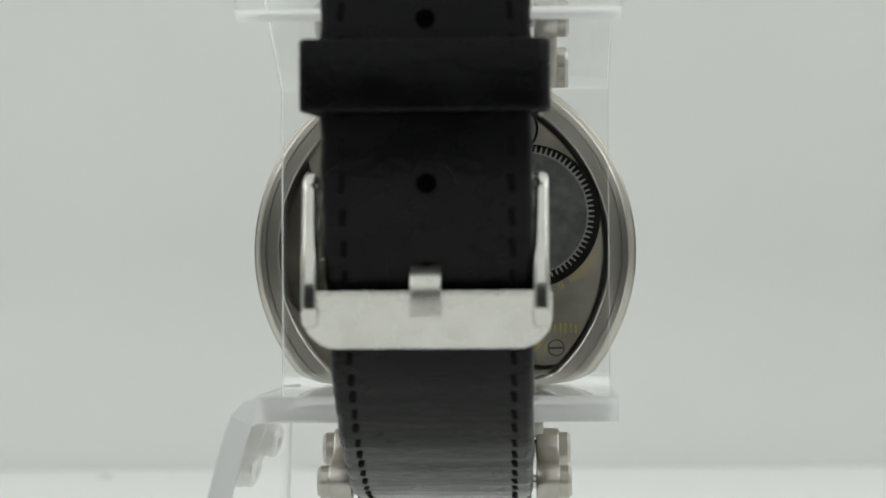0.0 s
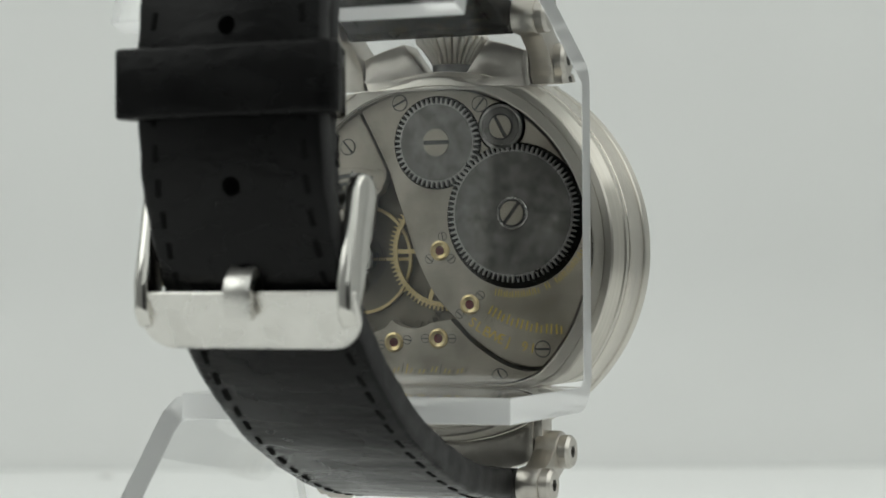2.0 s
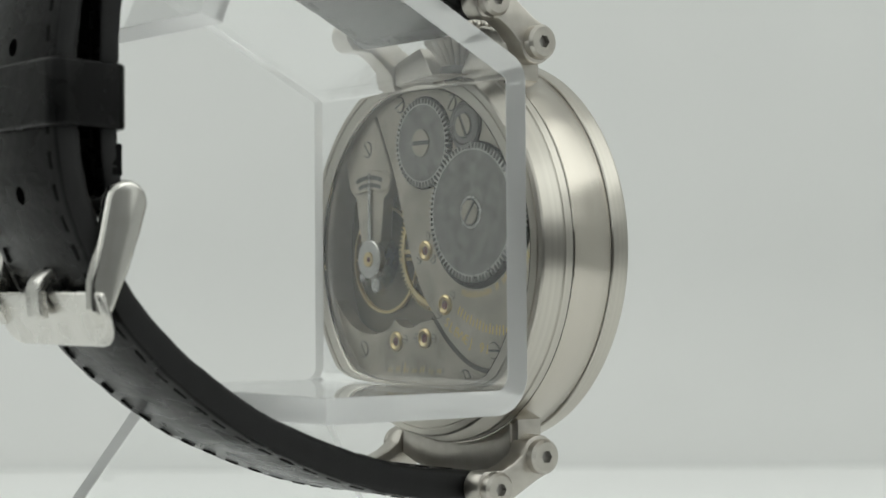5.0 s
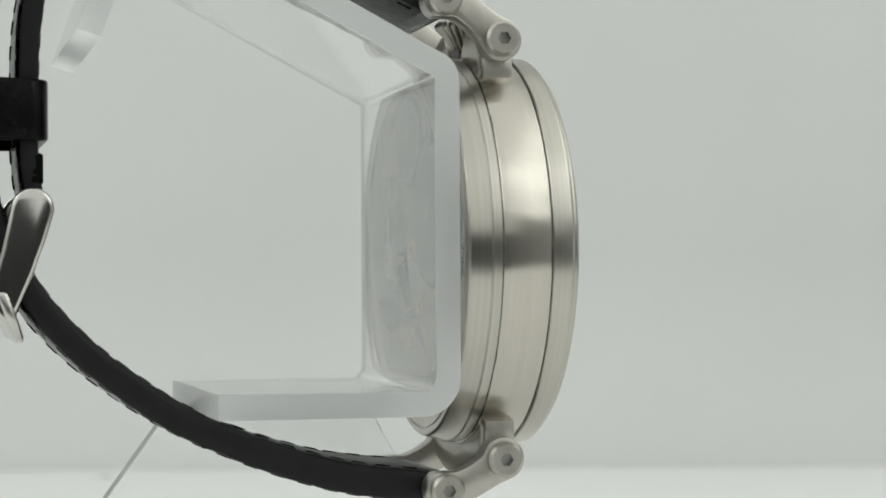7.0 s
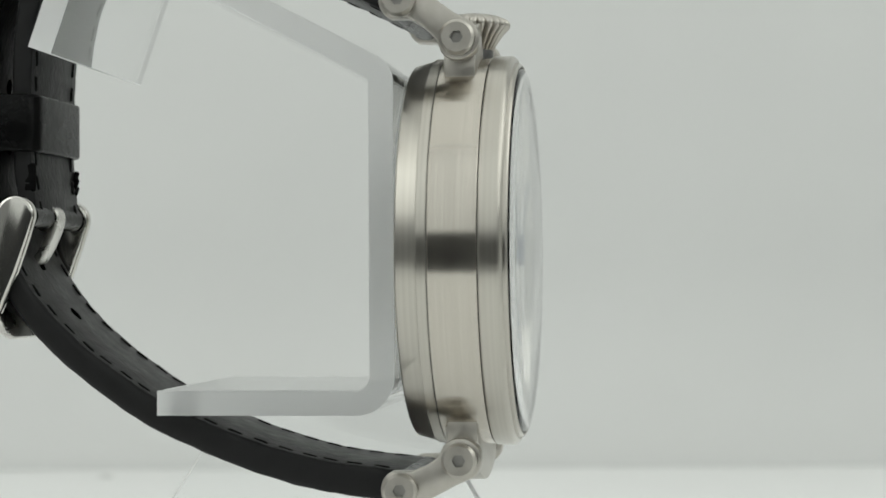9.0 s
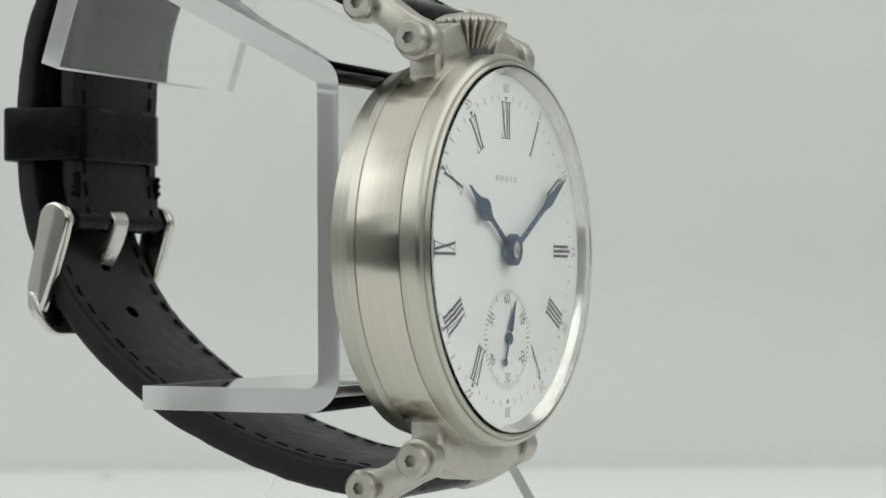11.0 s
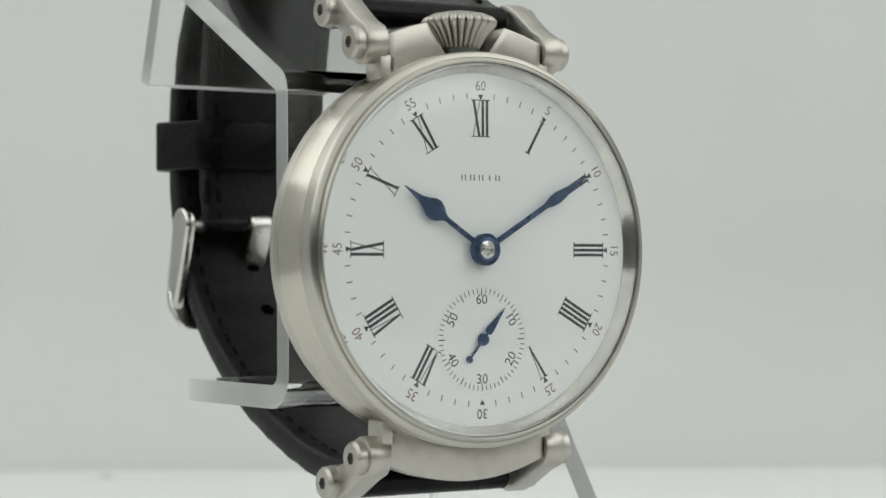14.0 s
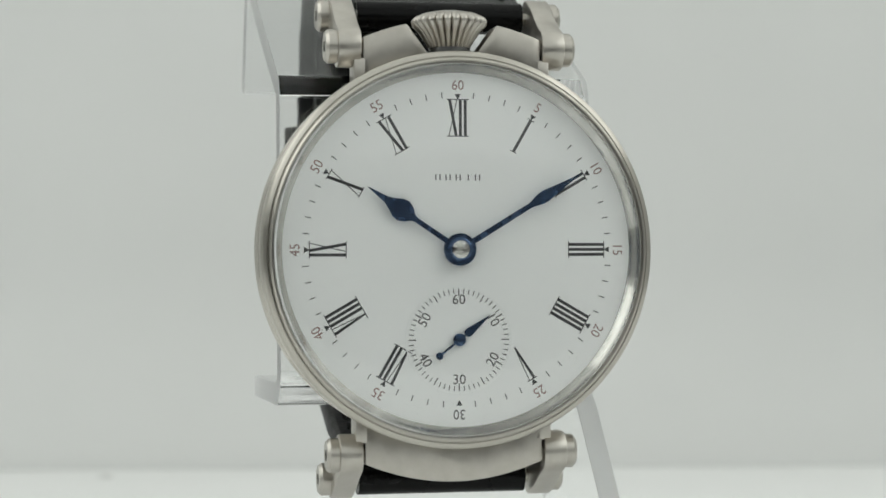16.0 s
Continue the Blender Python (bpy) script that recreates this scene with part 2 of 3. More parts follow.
def leg_sheet():
    """The flaring side leg: a sheet bent down from the shelf's edge to the table."""
    bm = bmesh.new()
    zs = [-18.35, -18.6, -19.6, -21.2, -23.5, -27, -32, -38, -46, -55.9]
    xs = [-18.6, -20.0, -20.9, -21.3, -21.6, -22.1, -22.8, -23.6, -24.7, -26.1]
    rows = []
    skew = 0.07          # the leg stands a little askew
    for i, (x, z) in enumerate(zip(xs, zs)):
        y0 = -31.6 + min(0, (z + 19.2) * 0.69)
        y1 = -6.4 - min(0, (z + 19.2) * 0.56)
        j, k = max(i - 1, 0), min(i + 1, len(xs) - 1)
        t = Vector((xs[k] - xs[j], zs[k] - zs[j])).normalized()
        n = Vector((t.y, -t.x)) * 1.35
        a, b = (y0 + 19) * skew, (y1 + 19) * skew
        rows.append([bm.verts.new((x + a + n.x, y0, z + n.y)), bm.verts.new((x + b + n.x, y1, z + n.y)),
                     bm.verts.new((x + b - n.x, y1, z - n.y)), bm.verts.new((x + a - n.x, y0, z - n.y))])
    for r, s in zip(rows, rows[1:]):
        for k in range(4):
            bm.faces.new((r[k], r[(k + 1) % 4], s[(k + 1) % 4], s[k]))
    bm.faces.new(rows[0]), bm.faces.new(rows[-1])
    return bevelled(bm, 0.08, 1, 50)


def frost(bm, ends):
    """Marks the sawn edges of a sheet as frosted."""
    bmesh.ops.recalc_face_normals(bm, faces=bm.faces)
    for f in bm.faces:
        if ends(f.normal, f.calc_center_median()):
            f.material_index = 1
    return bm


def acrylic_stand():
    root = tagged(new("watch_stand"), "clear bent acrylic watch stand with a flared leg", "display stand")
    cradle = part("cradle", frost(strip(c_profile(), 20.5, 1.5, 0.3, 0.1), lambda n, c: abs(n.x) > 0.2 or c.y < -32.2 and c.z < 0 or c.z < 24.9 and c.y < -40), [acrylic, frosted], root, "clear bent acrylic strip", smooth=14)
    leg = part("leg", frost(leg_sheet(), lambda n, c: abs(n.y) > 0.3), [acrylic, frosted], root, "clear flared acrylic leg", smooth=14)
    for o in (cradle, leg):
        o.visible_shadow = False
    return root


stand = acrylic_stand()


# ---- the watch: case ----
watch = tagged(new("wrist_watch"), "steel wrist watch with white dial buckled round a clear stand", "watch")


def case_parts():
    part("caseback", lathe([(20.9, -3.0), (21.1, -3.15), (22.35, -3.2), (22.4, -3.0), (22.6, -3.0), (22.65, -3.2), (23.3, -3.15), (23.55, -2.95), (24.2, -0.55), (24.28, -0.5), (24.28, -0.42), (24.4, -0.38), (24.4, 0.68), (24.35, 0.73), (21.6, 0.73), (21.6, -2.2), (20.9, -2.6)], 192),
         steel_bezel, watch, "brushed steel display caseback", smooth=14)
    part("groove_ring", lathe([(23.0, 0.55), (24.3, 0.55), (24.3, 0.95), (23.0, 0.95)], 160), steel_dark, watch, "fine joint line")
    part("case_band", lathe([(21.6, 0.85), (24.4, 0.85), (24.5, 0.95), (24.5, 6.58), (24.42, 6.7), (21.6, 6.7)], 192), steel, watch, "brushed steel case band")
    part("groove_ring", lathe([(23.0, 6.5), (24.05, 6.5), (24.05, 6.95), (23.0, 6.95)], 160), groove_black, watch, "dark joint line")
    part("bezel", lathe([(22.4, 6.85), (24.5, 6.85), (24.65, 7.0), (24.66, 8.95), (24.6, 9.25), (24.38, 9.5), (23.95, 9.68), (23.9, 9.58), (23.75, 9.58), (23.7, 10.0), (23.45, 10.25), (23.25, 10.22), (23.2, 9.6), (22.45, 8.6), (22.4, 8.3)], 192), steel_bezel, watch, "satin steel bezel")
    part("rehaut", lathe([(23.15, 9.66), (22.5, 8.95), (21.95, 8.5), (21.9, 8.42), (22.35, 8.42), (22.35, 8.65), (23.1, 9.6)], 192), steel_polished, watch, "polished steel ring round the dial")
    g = part("crystal", lathe([(0, 11.75), (6, 11.7), (12, 11.55), (17, 11.3), (20.5, 11.0), (22.2, 10.75), (22.9, 10.45), (23.1, 10.1), (23.1, 9.75), (22.5, 9.7), (22.0, 9.9), (20.2, 10.2), (17, 10.5), (12, 10.75), (6, 10.9), (0, 10.95)], 160),
             crystal_glass, watch, "clear domed crystal")
    g.visible_shadow = False
    g = part("back_crystal", lathe([(0, -3.05), (20.85, -3.05), (20.85, -2.35), (0, -2.35)], 128), crystal_glass, watch, "clear flat back crystal")
    g.visible_shadow = False
    part("movement_ring", lathe([(21.0, -1.9), (21.55, -2.1), (21.55, 5.0), (20.6, 5.0), (20.6, -1.2)], 160), steel_satin, watch, "steel movement ring")


case_parts()


def lug_horn(sign):
    """The block between case and links, with the crown's notch on the upper one."""
    def outer(x):
        return 29.0 - 0.0187 * x * x
    def inner(x):
        return math.sqrt(24.35 ** 2 - x * x) - 0.25
    if sign > 0:
        for s in (1, -1):
            xs = [11.35 - (11.35 - 5.75) * k / 6 for k in range(7)]
            xi = [2.55 + (11.35 - 2.55) * k / 8 for k in range(9)]
            pts = [(s * x, outer(x)) for x in xs] + [(s * x, inner(x)) for x in xi]
            part("lug_horn", prism(pts, 1.4, 5.45, 0.25), steel_satin, watch, "satin steel lug block")
    else:
        xs = [11.35 - 22.7 * k / 16 for k in range(17)]
        pts = [(x, -outer(x)) for x in xs] + [(x, -inner(x)) for x in reversed(xs)]
        part("lug_horn", prism(pts, 1.4, 5.45, 0.25), steel_satin, watch, "satin steel lug block")
    for s in (1, -1):
        part("lug_tab", box(s * 10.4, s * 12.5, 1.75, 5.45, sign * 20.6, sign * 24.0, 0.2), steel_satin, watch)


def hex_bolt(parent, x0, side, y, z, r):
    """A cap screw with a hexagon socket, its head pointing along side."""
    bm = bmesh.new()
    rings = [(r, 0.0, 32), (r, 1.05, 32), (r - 0.35, 1.45, 32), (0.82, 1.45, 6), (0.82, 0.75, 6)]
    loops = []
    for rr, x, n in rings:
        loop = []
        for k in range(36):
            a = 2 * math.pi * k / 36
            q = rr if n == 32 else rr * math.cos(math.pi / 6) / math.cos((a % (math.pi / 3)) - math.pi / 6)
            loop.append(bm.verts.new((x0 + side * x, y + q * math.cos(a), z + q * math.sin(a))))
        loops.append(loop)
    for i, (a, b) in enumerate(zip(loops, loops[1:])):
        for k in range(36):
            f = bm.faces.new((a[k], a[(k + 1) % 36], b[(k + 1) % 36], b[k]))
            f.material_index = 1 if i == 3 else 0
    bm.faces.new(loops[0])
    bm.faces.new(loops[-1]).material_index = 1
    return part("hex_screw", bm, [steel_satin, socket_steel], parent, "steel hex socket screw")


def lug_link(sign, side):
    """A curved link from the case tab to the strap bar, with two screws."""
    a, b = Vector((3.5, 25.55)), Vector((-3.7, 29.15 if sign < 0 else 30.3))
    r = 2.65
    pts = arc_pts(a.x, a.y, r, -140, 55, 16)
    lift = b.y - 29.15
    mid_out = [(3.1, 28.55 + lift * 0.1), (1.25, 29.55 + lift * 0.4), (-0.65, 30.6 + lift * 0.8)]
    pts += mid_out + arc_pts(b.x, b.y, r - 0.15, 62, 240, 14) + [(-2.4, 26.95 + lift), (-0.7, 26.25 + lift * 0.6), (0.9, 25.15 + lift * 0.2)]
    x0 = side * 11.55
    bm = side_prism([(y, sign * z) for y, z in pts], x0, side * 14.5, 0.28, 2)
    ob = part("lug_link", bm, steel_satin, watch, "satin steel articulated lug link")
    hex_bolt(ob, side * 14.5, side, a.x, sign * a.y, 2.15)
    hex_bolt(ob, side * 14.5, side, b.x, sign * b.y, 2.1)


for sign in (1, -1):
    lug_horn(sign)
    for side in (1, -1):
        lug_link(sign, side)
    bar = disc(0.9, -12, 12, 24)
    bar = turned(bar, Matrix.Translation((0, -3.7, -29.15 if sign < 0 else 30.3)) @ Matrix.Rotation(radians(-90), 4, "Z"))
    part("strap_bar", bar, steel_polished, watch, "steel strap bar")
    for a, b in ((-12, -8), (8, 12)):
        bar = disc(1.2, a, b, 24)
        bar = turned(bar, Matrix.Translation((0, 3.6, sign * 25.55)) @ Matrix.Rotation(radians(-90), 4, "Z"))
        part("lug_pin", bar, steel_polished, watch, "steel lug pin")


def crown():
    """The fluted onion crown on its stem, axis up."""
    bm = bmesh.new()
    n, per = 26, 10
    prof = [(1.9, 24.9), (2.5, 25.1), (3.0, 26.0), (3.9, 27.3), (4.75, 28.15), (4.85, 28.7), (4.5, 29.15), (3.4, 29.65), (1.8, 29.95), (0.0, 30.0)]
    depth = [0, 0.25, 0.55, 0.75, 0.72, 0.55, 0.32, 0.06, 0, 0]
    rings = []
    for (r, z), d in zip(prof, depth):
        if r == 0:
            rings.append([bm.verts.new((0, 0, z))])
            continue
        ring = []
        for k in range(n * per):
            a = 2 * math.pi * k / (n * per)
            cut = (0.5 - 0.5 * math.cos(n * a)) ** 0.3
            rr = r - d * (1 - cut)
            ring.append(bm.verts.new((rr * math.cos(a), rr * math.sin(a), z)))
        rings.append(ring)
    m = n * per
    for a, b in zip(rings, rings[1:]):
        for k in range(m):
            bm.faces.new((a[k], a[(k + 1) % m], b[(k + 1) % m], b[k]) if len(b) > 1 else (a[k], a[(k + 1) % m], b[0]))
    bm.faces.new(rings[0])
    turned(bm, Matrix.Translation((0.05, 3.8, 0.2)))
    ob = part("crown", bm, steel_satin, watch, "fluted steel onion crown", smooth=50)
    stem = disc(2.6, -0.9, 1.2, 32)
    turned(stem, Matrix.Translation((0.05, 3.8, 24.3)) @ Matrix.Rotation(radians(90), 4, "X"))
    part("stem_tube", stem, steel_dark, ob)


crown()


# ---- the watch: dial ----
DIAL_Y = 8.4
PRINT = DIAL_Y + 0.012
SUB_Z = -11.17


def text_mesh(text, size):
    """Letters as a mesh in millimetres: x to the reader's right, z up, centred."""
    cu = bpy.data.curves.new("letters", "FONT")
    cu.body, cu.size, cu.align_x, cu.align_y = text, size, "CENTER", "CENTER"
    cu.resolution_u = 3
    ob = bpy.data.objects.new("letters", cu)
    scene.collection.objects.link(ob)
    dg = bpy.context.evaluated_depsgraph_get()
    me = bpy.data.meshes.new_from_object(ob.evaluated_get(dg))
    bm = bmesh.new()
    bm.from_mesh(me)
    bpy.data.objects.remove(ob)
    bpy.data.curves.remove(cu)
    bpy.data.meshes.remove(me)
    return bm


def on_dial(bm, angle, r, turn, cx=0.0, cz=0.0, y=PRINT, wide=1.0):
    """Puts a mesh that lies in xy on the dial, at a clock angle and radius, turned clockwise."""
    m = Matrix.Rotation(radians(90), 4, "X")                   # reader's up becomes z
    m = Matrix.Rotation(math.pi, 4, "Z") @ m                   # faces the dial's front
    m = m @ Matrix.Diagonal((wide, 1, 1, 1))
    a = radians(angle)
    m = Matrix.Translation((cx - r * math.sin(a), y, cz + r * math.cos(a))) @ Matrix.Rotation(radians(-turn), 4, "Y") @ m
    return turned(bm, m)


def thick(bm, t):
    """Gives a flat print a little thickness towards the reader."""
    r = bmesh.ops.extrude_face_region(bm, geom=list(bm.faces))
    vs = [v for v in r["geom"] if isinstance(v, bmesh.types.BMVert)]
    bmesh.ops.translate(bm, verts=vs, vec=(0, 0, t))
    return bm


def quad(bm, pts):
    bm.faces.new([bm.verts.new((x, y, 0)) for x, y in pts])


def roman(word):
    """A printed Roman numeral with thick and hairline strokes and serif lines, in xy."""
    bm = bmesh.new()
    h, T, t = 4.55, 0.37, 0.11
    widths = {"I": 0.62, "V": 1.05, "X": 1.25}
    total = sum(widths[c] for c in word)
    x = -total / 2
    for c in word:
        w = widths[c]
        m = x + w / 2
        if c == "I":
            quad(bm, [(m - T / 2, -h / 2), (m + T / 2, -h / 2), (m + T / 2, h / 2), (m - T / 2, h / 2)])
        elif c == "V":
            quad(bm, [(m - w / 2 + 0.05, h / 2), (m - w / 2 + 0.05 + T, h / 2), (m + T / 3, -h / 2), (m - T / 3, -h / 2)])
            quad(bm, [(m + w / 2 - 0.05 - t, h / 2), (m + w / 2 - 0.05, h / 2), (m + t / 2, -h / 2), (m - t / 2, -h / 2)])
        else:
            quad(bm, [(m - w / 2 + 0.03, h / 2), (m - w / 2 + 0.03 + T, h / 2), (m + w / 2 - 0.03, -h / 2), (m + w / 2 - 0.03 - T, -h / 2)])
            quad(bm, [(m + w / 2 - 0.05 - t, h / 2), (m + w / 2 - 0.05, h / 2), (m - w / 2 + 0.05 + t, -h / 2), (m - w / 2 + 0.05, -h / 2)])
        x += w
    for y in (h / 2, -h / 2):
        if word == "V" and y < 0:
            continue
        quad(bm, [(-total / 2 - 0.14, y - 0.06), (total / 2 + 0.14, y - 0.06), (total / 2 + 0.14, y + 0.06), (-total / 2 - 0.14, y + 0.06)])
    for i, f in enumerate(bm.faces):
        for v in f.verts:
            v.co.z = i * 0.0015
    return bm


def dial_parts():
    bm = lathe([(0, DIAL_Y - 1.0), (22.3, DIAL_Y - 1.0), (22.3, DIAL_Y), (0, DIAL_Y)], 160)
    dial = part("dial", bm, enamel, watch, "white enamel dial with black Roman numerals")
    sub = part("seconds_dial", lathe([(6.62, DIAL_Y - 0.1), (6.76, DIAL_Y - 0.1), (6.76, DIAL_Y + 0.03), (6.69, DIAL_Y + 0.06), (6.62, DIAL_Y + 0.03)], 96, (0, 0, SUB_Z)), enamel, dial, "small seconds dial with a fine raised rim")
    hours = ["XII", "I", "II", "III", "IIII", "V", None, "VII", "VIII", "IX", "X", "XI"]
    for i, word in enumerate(hours):
        if word:
            part("roman_numeral", on_dial(roman(word), i * 30, 16.35, i * 30, y=PRINT), ink, dial, "black printed numeral " + word, smooth=0)
        tri = bmesh.new()
        tri.faces.new([tri.verts.new(q) for q in ((-0.38, 0.3, 0), (0.38, 0.3, 0), (0, -0.4, 0))])
        part("marker", on_dial(tri, i * 30, 19.0, i * 30), ink, dial, smooth=0)
        n = 60 if i == 0 else i * 5
        part("minute_number", on_dial(text_mesh(str(n), 1.75), i * 30, 20.35, i * 30, wide=0.92), ink if i == 6 else red_ink, dial, "printed number %d" % n, smooth=0)
    for k in range(60):
        if k % 5:
            bm = bmesh.new()
            quad(bm, [(-0.06, -0.38), (0.06, -0.38), (0.06, 0.38), (-0.06, 0.38)])
            part("minute_mark", on_dial(bm, k * 6, 19.2, k * 6), ink, dial, smooth=0)
    bm = bmesh.new()
    for k in range(60):
        l = 0.95 if k % 5 == 0 else 0.62
        w = 0.07 if k % 5 == 0 else 0.055
        q = bmesh.new()
        quad(q, [(-w, -l), (w, -l), (w, 0), (-w, 0)])
        on_dial(q, k * 6, 6.35, k * 6, 0, SUB_Z)
        me = bpy.data.meshes.new("mark")
        q.to_mesh(me)
        q.free()
        bm.from_mesh(me)
        bpy.data.meshes.remove(me)
    part("seconds_track", bm, ink, dial, "fine printed seconds marks", smooth=0)
    for k, n in enumerate((60, 10, 20, 30, 40, 50)):
        a = k * 60
        part("seconds_number", on_dial(text_mesh(str(n), 1.75), a, 4.95, a if k in (0, 1, 5) else a + 180, 0, SUB_Z), ink, dial, "printed number %d" % n, smooth=0)
    # the maker's word as plain bars
    for k in range(5):
        bm = bmesh.new()
        for x in (0.0,) if k == 3 else (-0.26, 0.26):
            quad(bm, [(x - 0.075, -0.36), (x + 0.075, -0.36), (x + 0.075, 0.36), (x - 0.075, 0.36)])
        part("name_bar", on_dial(bm, 0, 8.95, 0, cx=(2 - k) * 1.28 * 1.0 + (0.1 if k > 3 else 0)), ink, dial, "plain dark bar", smooth=0)


dial_parts()


def blade(pts, y0, y1):
    """A symmetrical pointer along +z: pts are (distance, half width)."""
    left = [(-w, d) for d, w in pts]
    right = [(w, d) for d, w in reversed(pts) if w > 1e-6]
    bm = prism(left + right, y0, y1, 0.035, 1)
    return bm


HOUR = [(1.2, 0.33), (6.6, 0.30), (7.1, 0.5), (7.7, 1.05), (8.5, 1.38), (9.3, 1.28), (10.1, 0.82), (11.0, 0.42), (12.4, 0.22), (13.9, 0.0)]
MINUTE = [(1.2, 0.36), (10.6, 0.33), (11.0, 0.44), (11.8, 0.68), (12.7, 0.76), (13.6, 0.64), (15.0, 0.42), (16.6, 0.22), (18.3, 0.0)]


def pointer(name, pts, y, angle, label):
    bm = blade(pts, y, y + 0.28)
    turned(bm, Matrix.Rotation(radians(-angle), 4, "Y"))
    add_lathe(bm, [(1.25, y - 0.02), (2.0, y - 0.02), (2.0, y + 0.32), (1.25, y + 0.32)], 48)
    return part(name, bm, blue_steel, watch, label)


pointer("hour_hand", HOUR, 8.95, -56.0, "blued steel spade hour pointer")
mh = pointer("minute_hand", MINUTE, 9.35, 58.6, "blued steel spear minute pointer")
part("cannon_cap", lathe([(0, 8.4), (1.3, 8.4), (1.3, 9.75), (1.2, 9.85), (0, 9.85)], 48), steel_polished, mh)
part("hub_ring", lathe([(1.12, 9.6), (1.45, 9.6), (1.45, 9.95), (1.3, 10.02), (1.12, 9.9)], 48), blue_steel, mh, "blued steel ring")
gem = bmesh.new()
for k in range(16):
    a, b = radians(k * 22.5), radians(k * 22.5 + 22.5)
    h = 9.98 if k % 2 else 9.86
    for q in (((1.1, a, 9.87), (1.1, b, 9.87), (0.42, b, 10.0 + 0.02 * (k % 3)), (0.42, a, h)), ((0.42, a, 10.0), (0.42, b, 10.0), (0, a, 9.9 + 0.05 * (k % 2)))):
        gem.faces.new([gem.verts.new((r * math.cos(w), y, r * math.sin(w))) for r, w, y in q])
part("gem", gem, steel_polished, mh, "sparkling faceted clear stone", smooth=0)


def seconds_pointer():
    left = [(1.0, 0.13), (1.05, 0.38), (1.25, 0.50), (1.6, 0.52), (5.1, 0.0)]
    bm = prism([(-0.13, -3.0), (-0.13, 1.0)] + [(-w, d) for d, w in left[1:]] + [(w, d) for d, w in reversed(left[1:-1])] + [(0.13, 1.0), (0.13, -3.0)], 0.0, 0.16)
    add_lathe(bm, [(0, -0.05), (0.78, -0.05), (0.78, 0.22), (0.35, 0.3), (0, 0.3)], 32)
    add_lathe(bm, [(0, 0.01), (0.46, 0.01), (0.46, 0.17), (0, 0.17)], 24, (0, 0, -3.2))
    return part("second_hand", bm, blue_steel, watch, "small blued steel seconds pointer", at=(0, DIAL_Y + 0.25, SUB_Z))


second_hand = seconds_pointer()


# ---- the watch: movement ----
TOP = -1.45             # the bridges' outer face
RIM = 20.6


def gear(name, x, z, root, tip, teeth, y0, y1, mat, parent, label, bore=0.0):
    bm = bmesh.new()
    pts = []
    for k in range(teeth):
        for f, r in ((0.0, root), (0.24, root), (0.4, tip), (0.6, tip), (0.76, root)):
            a = 2 * math.pi * (k + f) / teeth
            pts.append((r * math.cos(a), r * math.sin(a)))
    if not bore:
        add_prism(bm, pts, y0, y1)
    else:
        n = len(pts)
        inner = [(bore * math.cos(2 * math.pi * k / n), bore * math.sin(2 * math.pi * k / n)) for k in range(n)]
        v = [[bm.verts.new((p[0], y, p[1])) for p in q] for q, y in ((pts, y0), (pts, y1), (inner, y1), (inner, y0))]
        for a, b in zip(v, v[1:] + v[:1]):
            for k in range(n):
                bm.faces.new((a[k], a[(k + 1) % n], b[(k + 1) % n], b[k]))
    turned(bm, Matrix.Translation((x, 0, z)))
    return part(name, bm, mat, parent, label, smooth=25)


def slot_screw(x, z, r, y, parent, turn=0.0, mat=None, h=0.28):
    """A round screw head with a cut slot."""
    bm = bmesh.new()
    w = r * 0.16
    a0 = math.degrees(math.asin(w / r))
    for s in (0, 180):
        pts = arc_pts(0, 0, r, s + a0, s + 180 - a0, 14)
        add_prism(bm, pts, y, y - h)
    add_lathe(bm, [(0, y - 0.02), (r * 0.97, y - 0.02), (r * 0.97, y - h * 0.4), (0, y - h * 0.4)], 28, mat=1)
    add_lathe(bm, [(r, y - 0.01), (r * 1.14 + 0.03, y - 0.01), (r * 1.14 + 0.03, y - 0.035), (r, y - 0.035)], 28, mat=1)
    turned(bm, Matrix.Translation((x, 0, z)) @ Matrix.Rotation(radians(turn), 4, "Y"))
    return part("slot_screw", bm, [mat or nickel, steel_dark], parent, smooth=25)


def rim_arc(a0, a1, n=24):
    return arc_pts(0, 0, RIM, a0, a1, n)


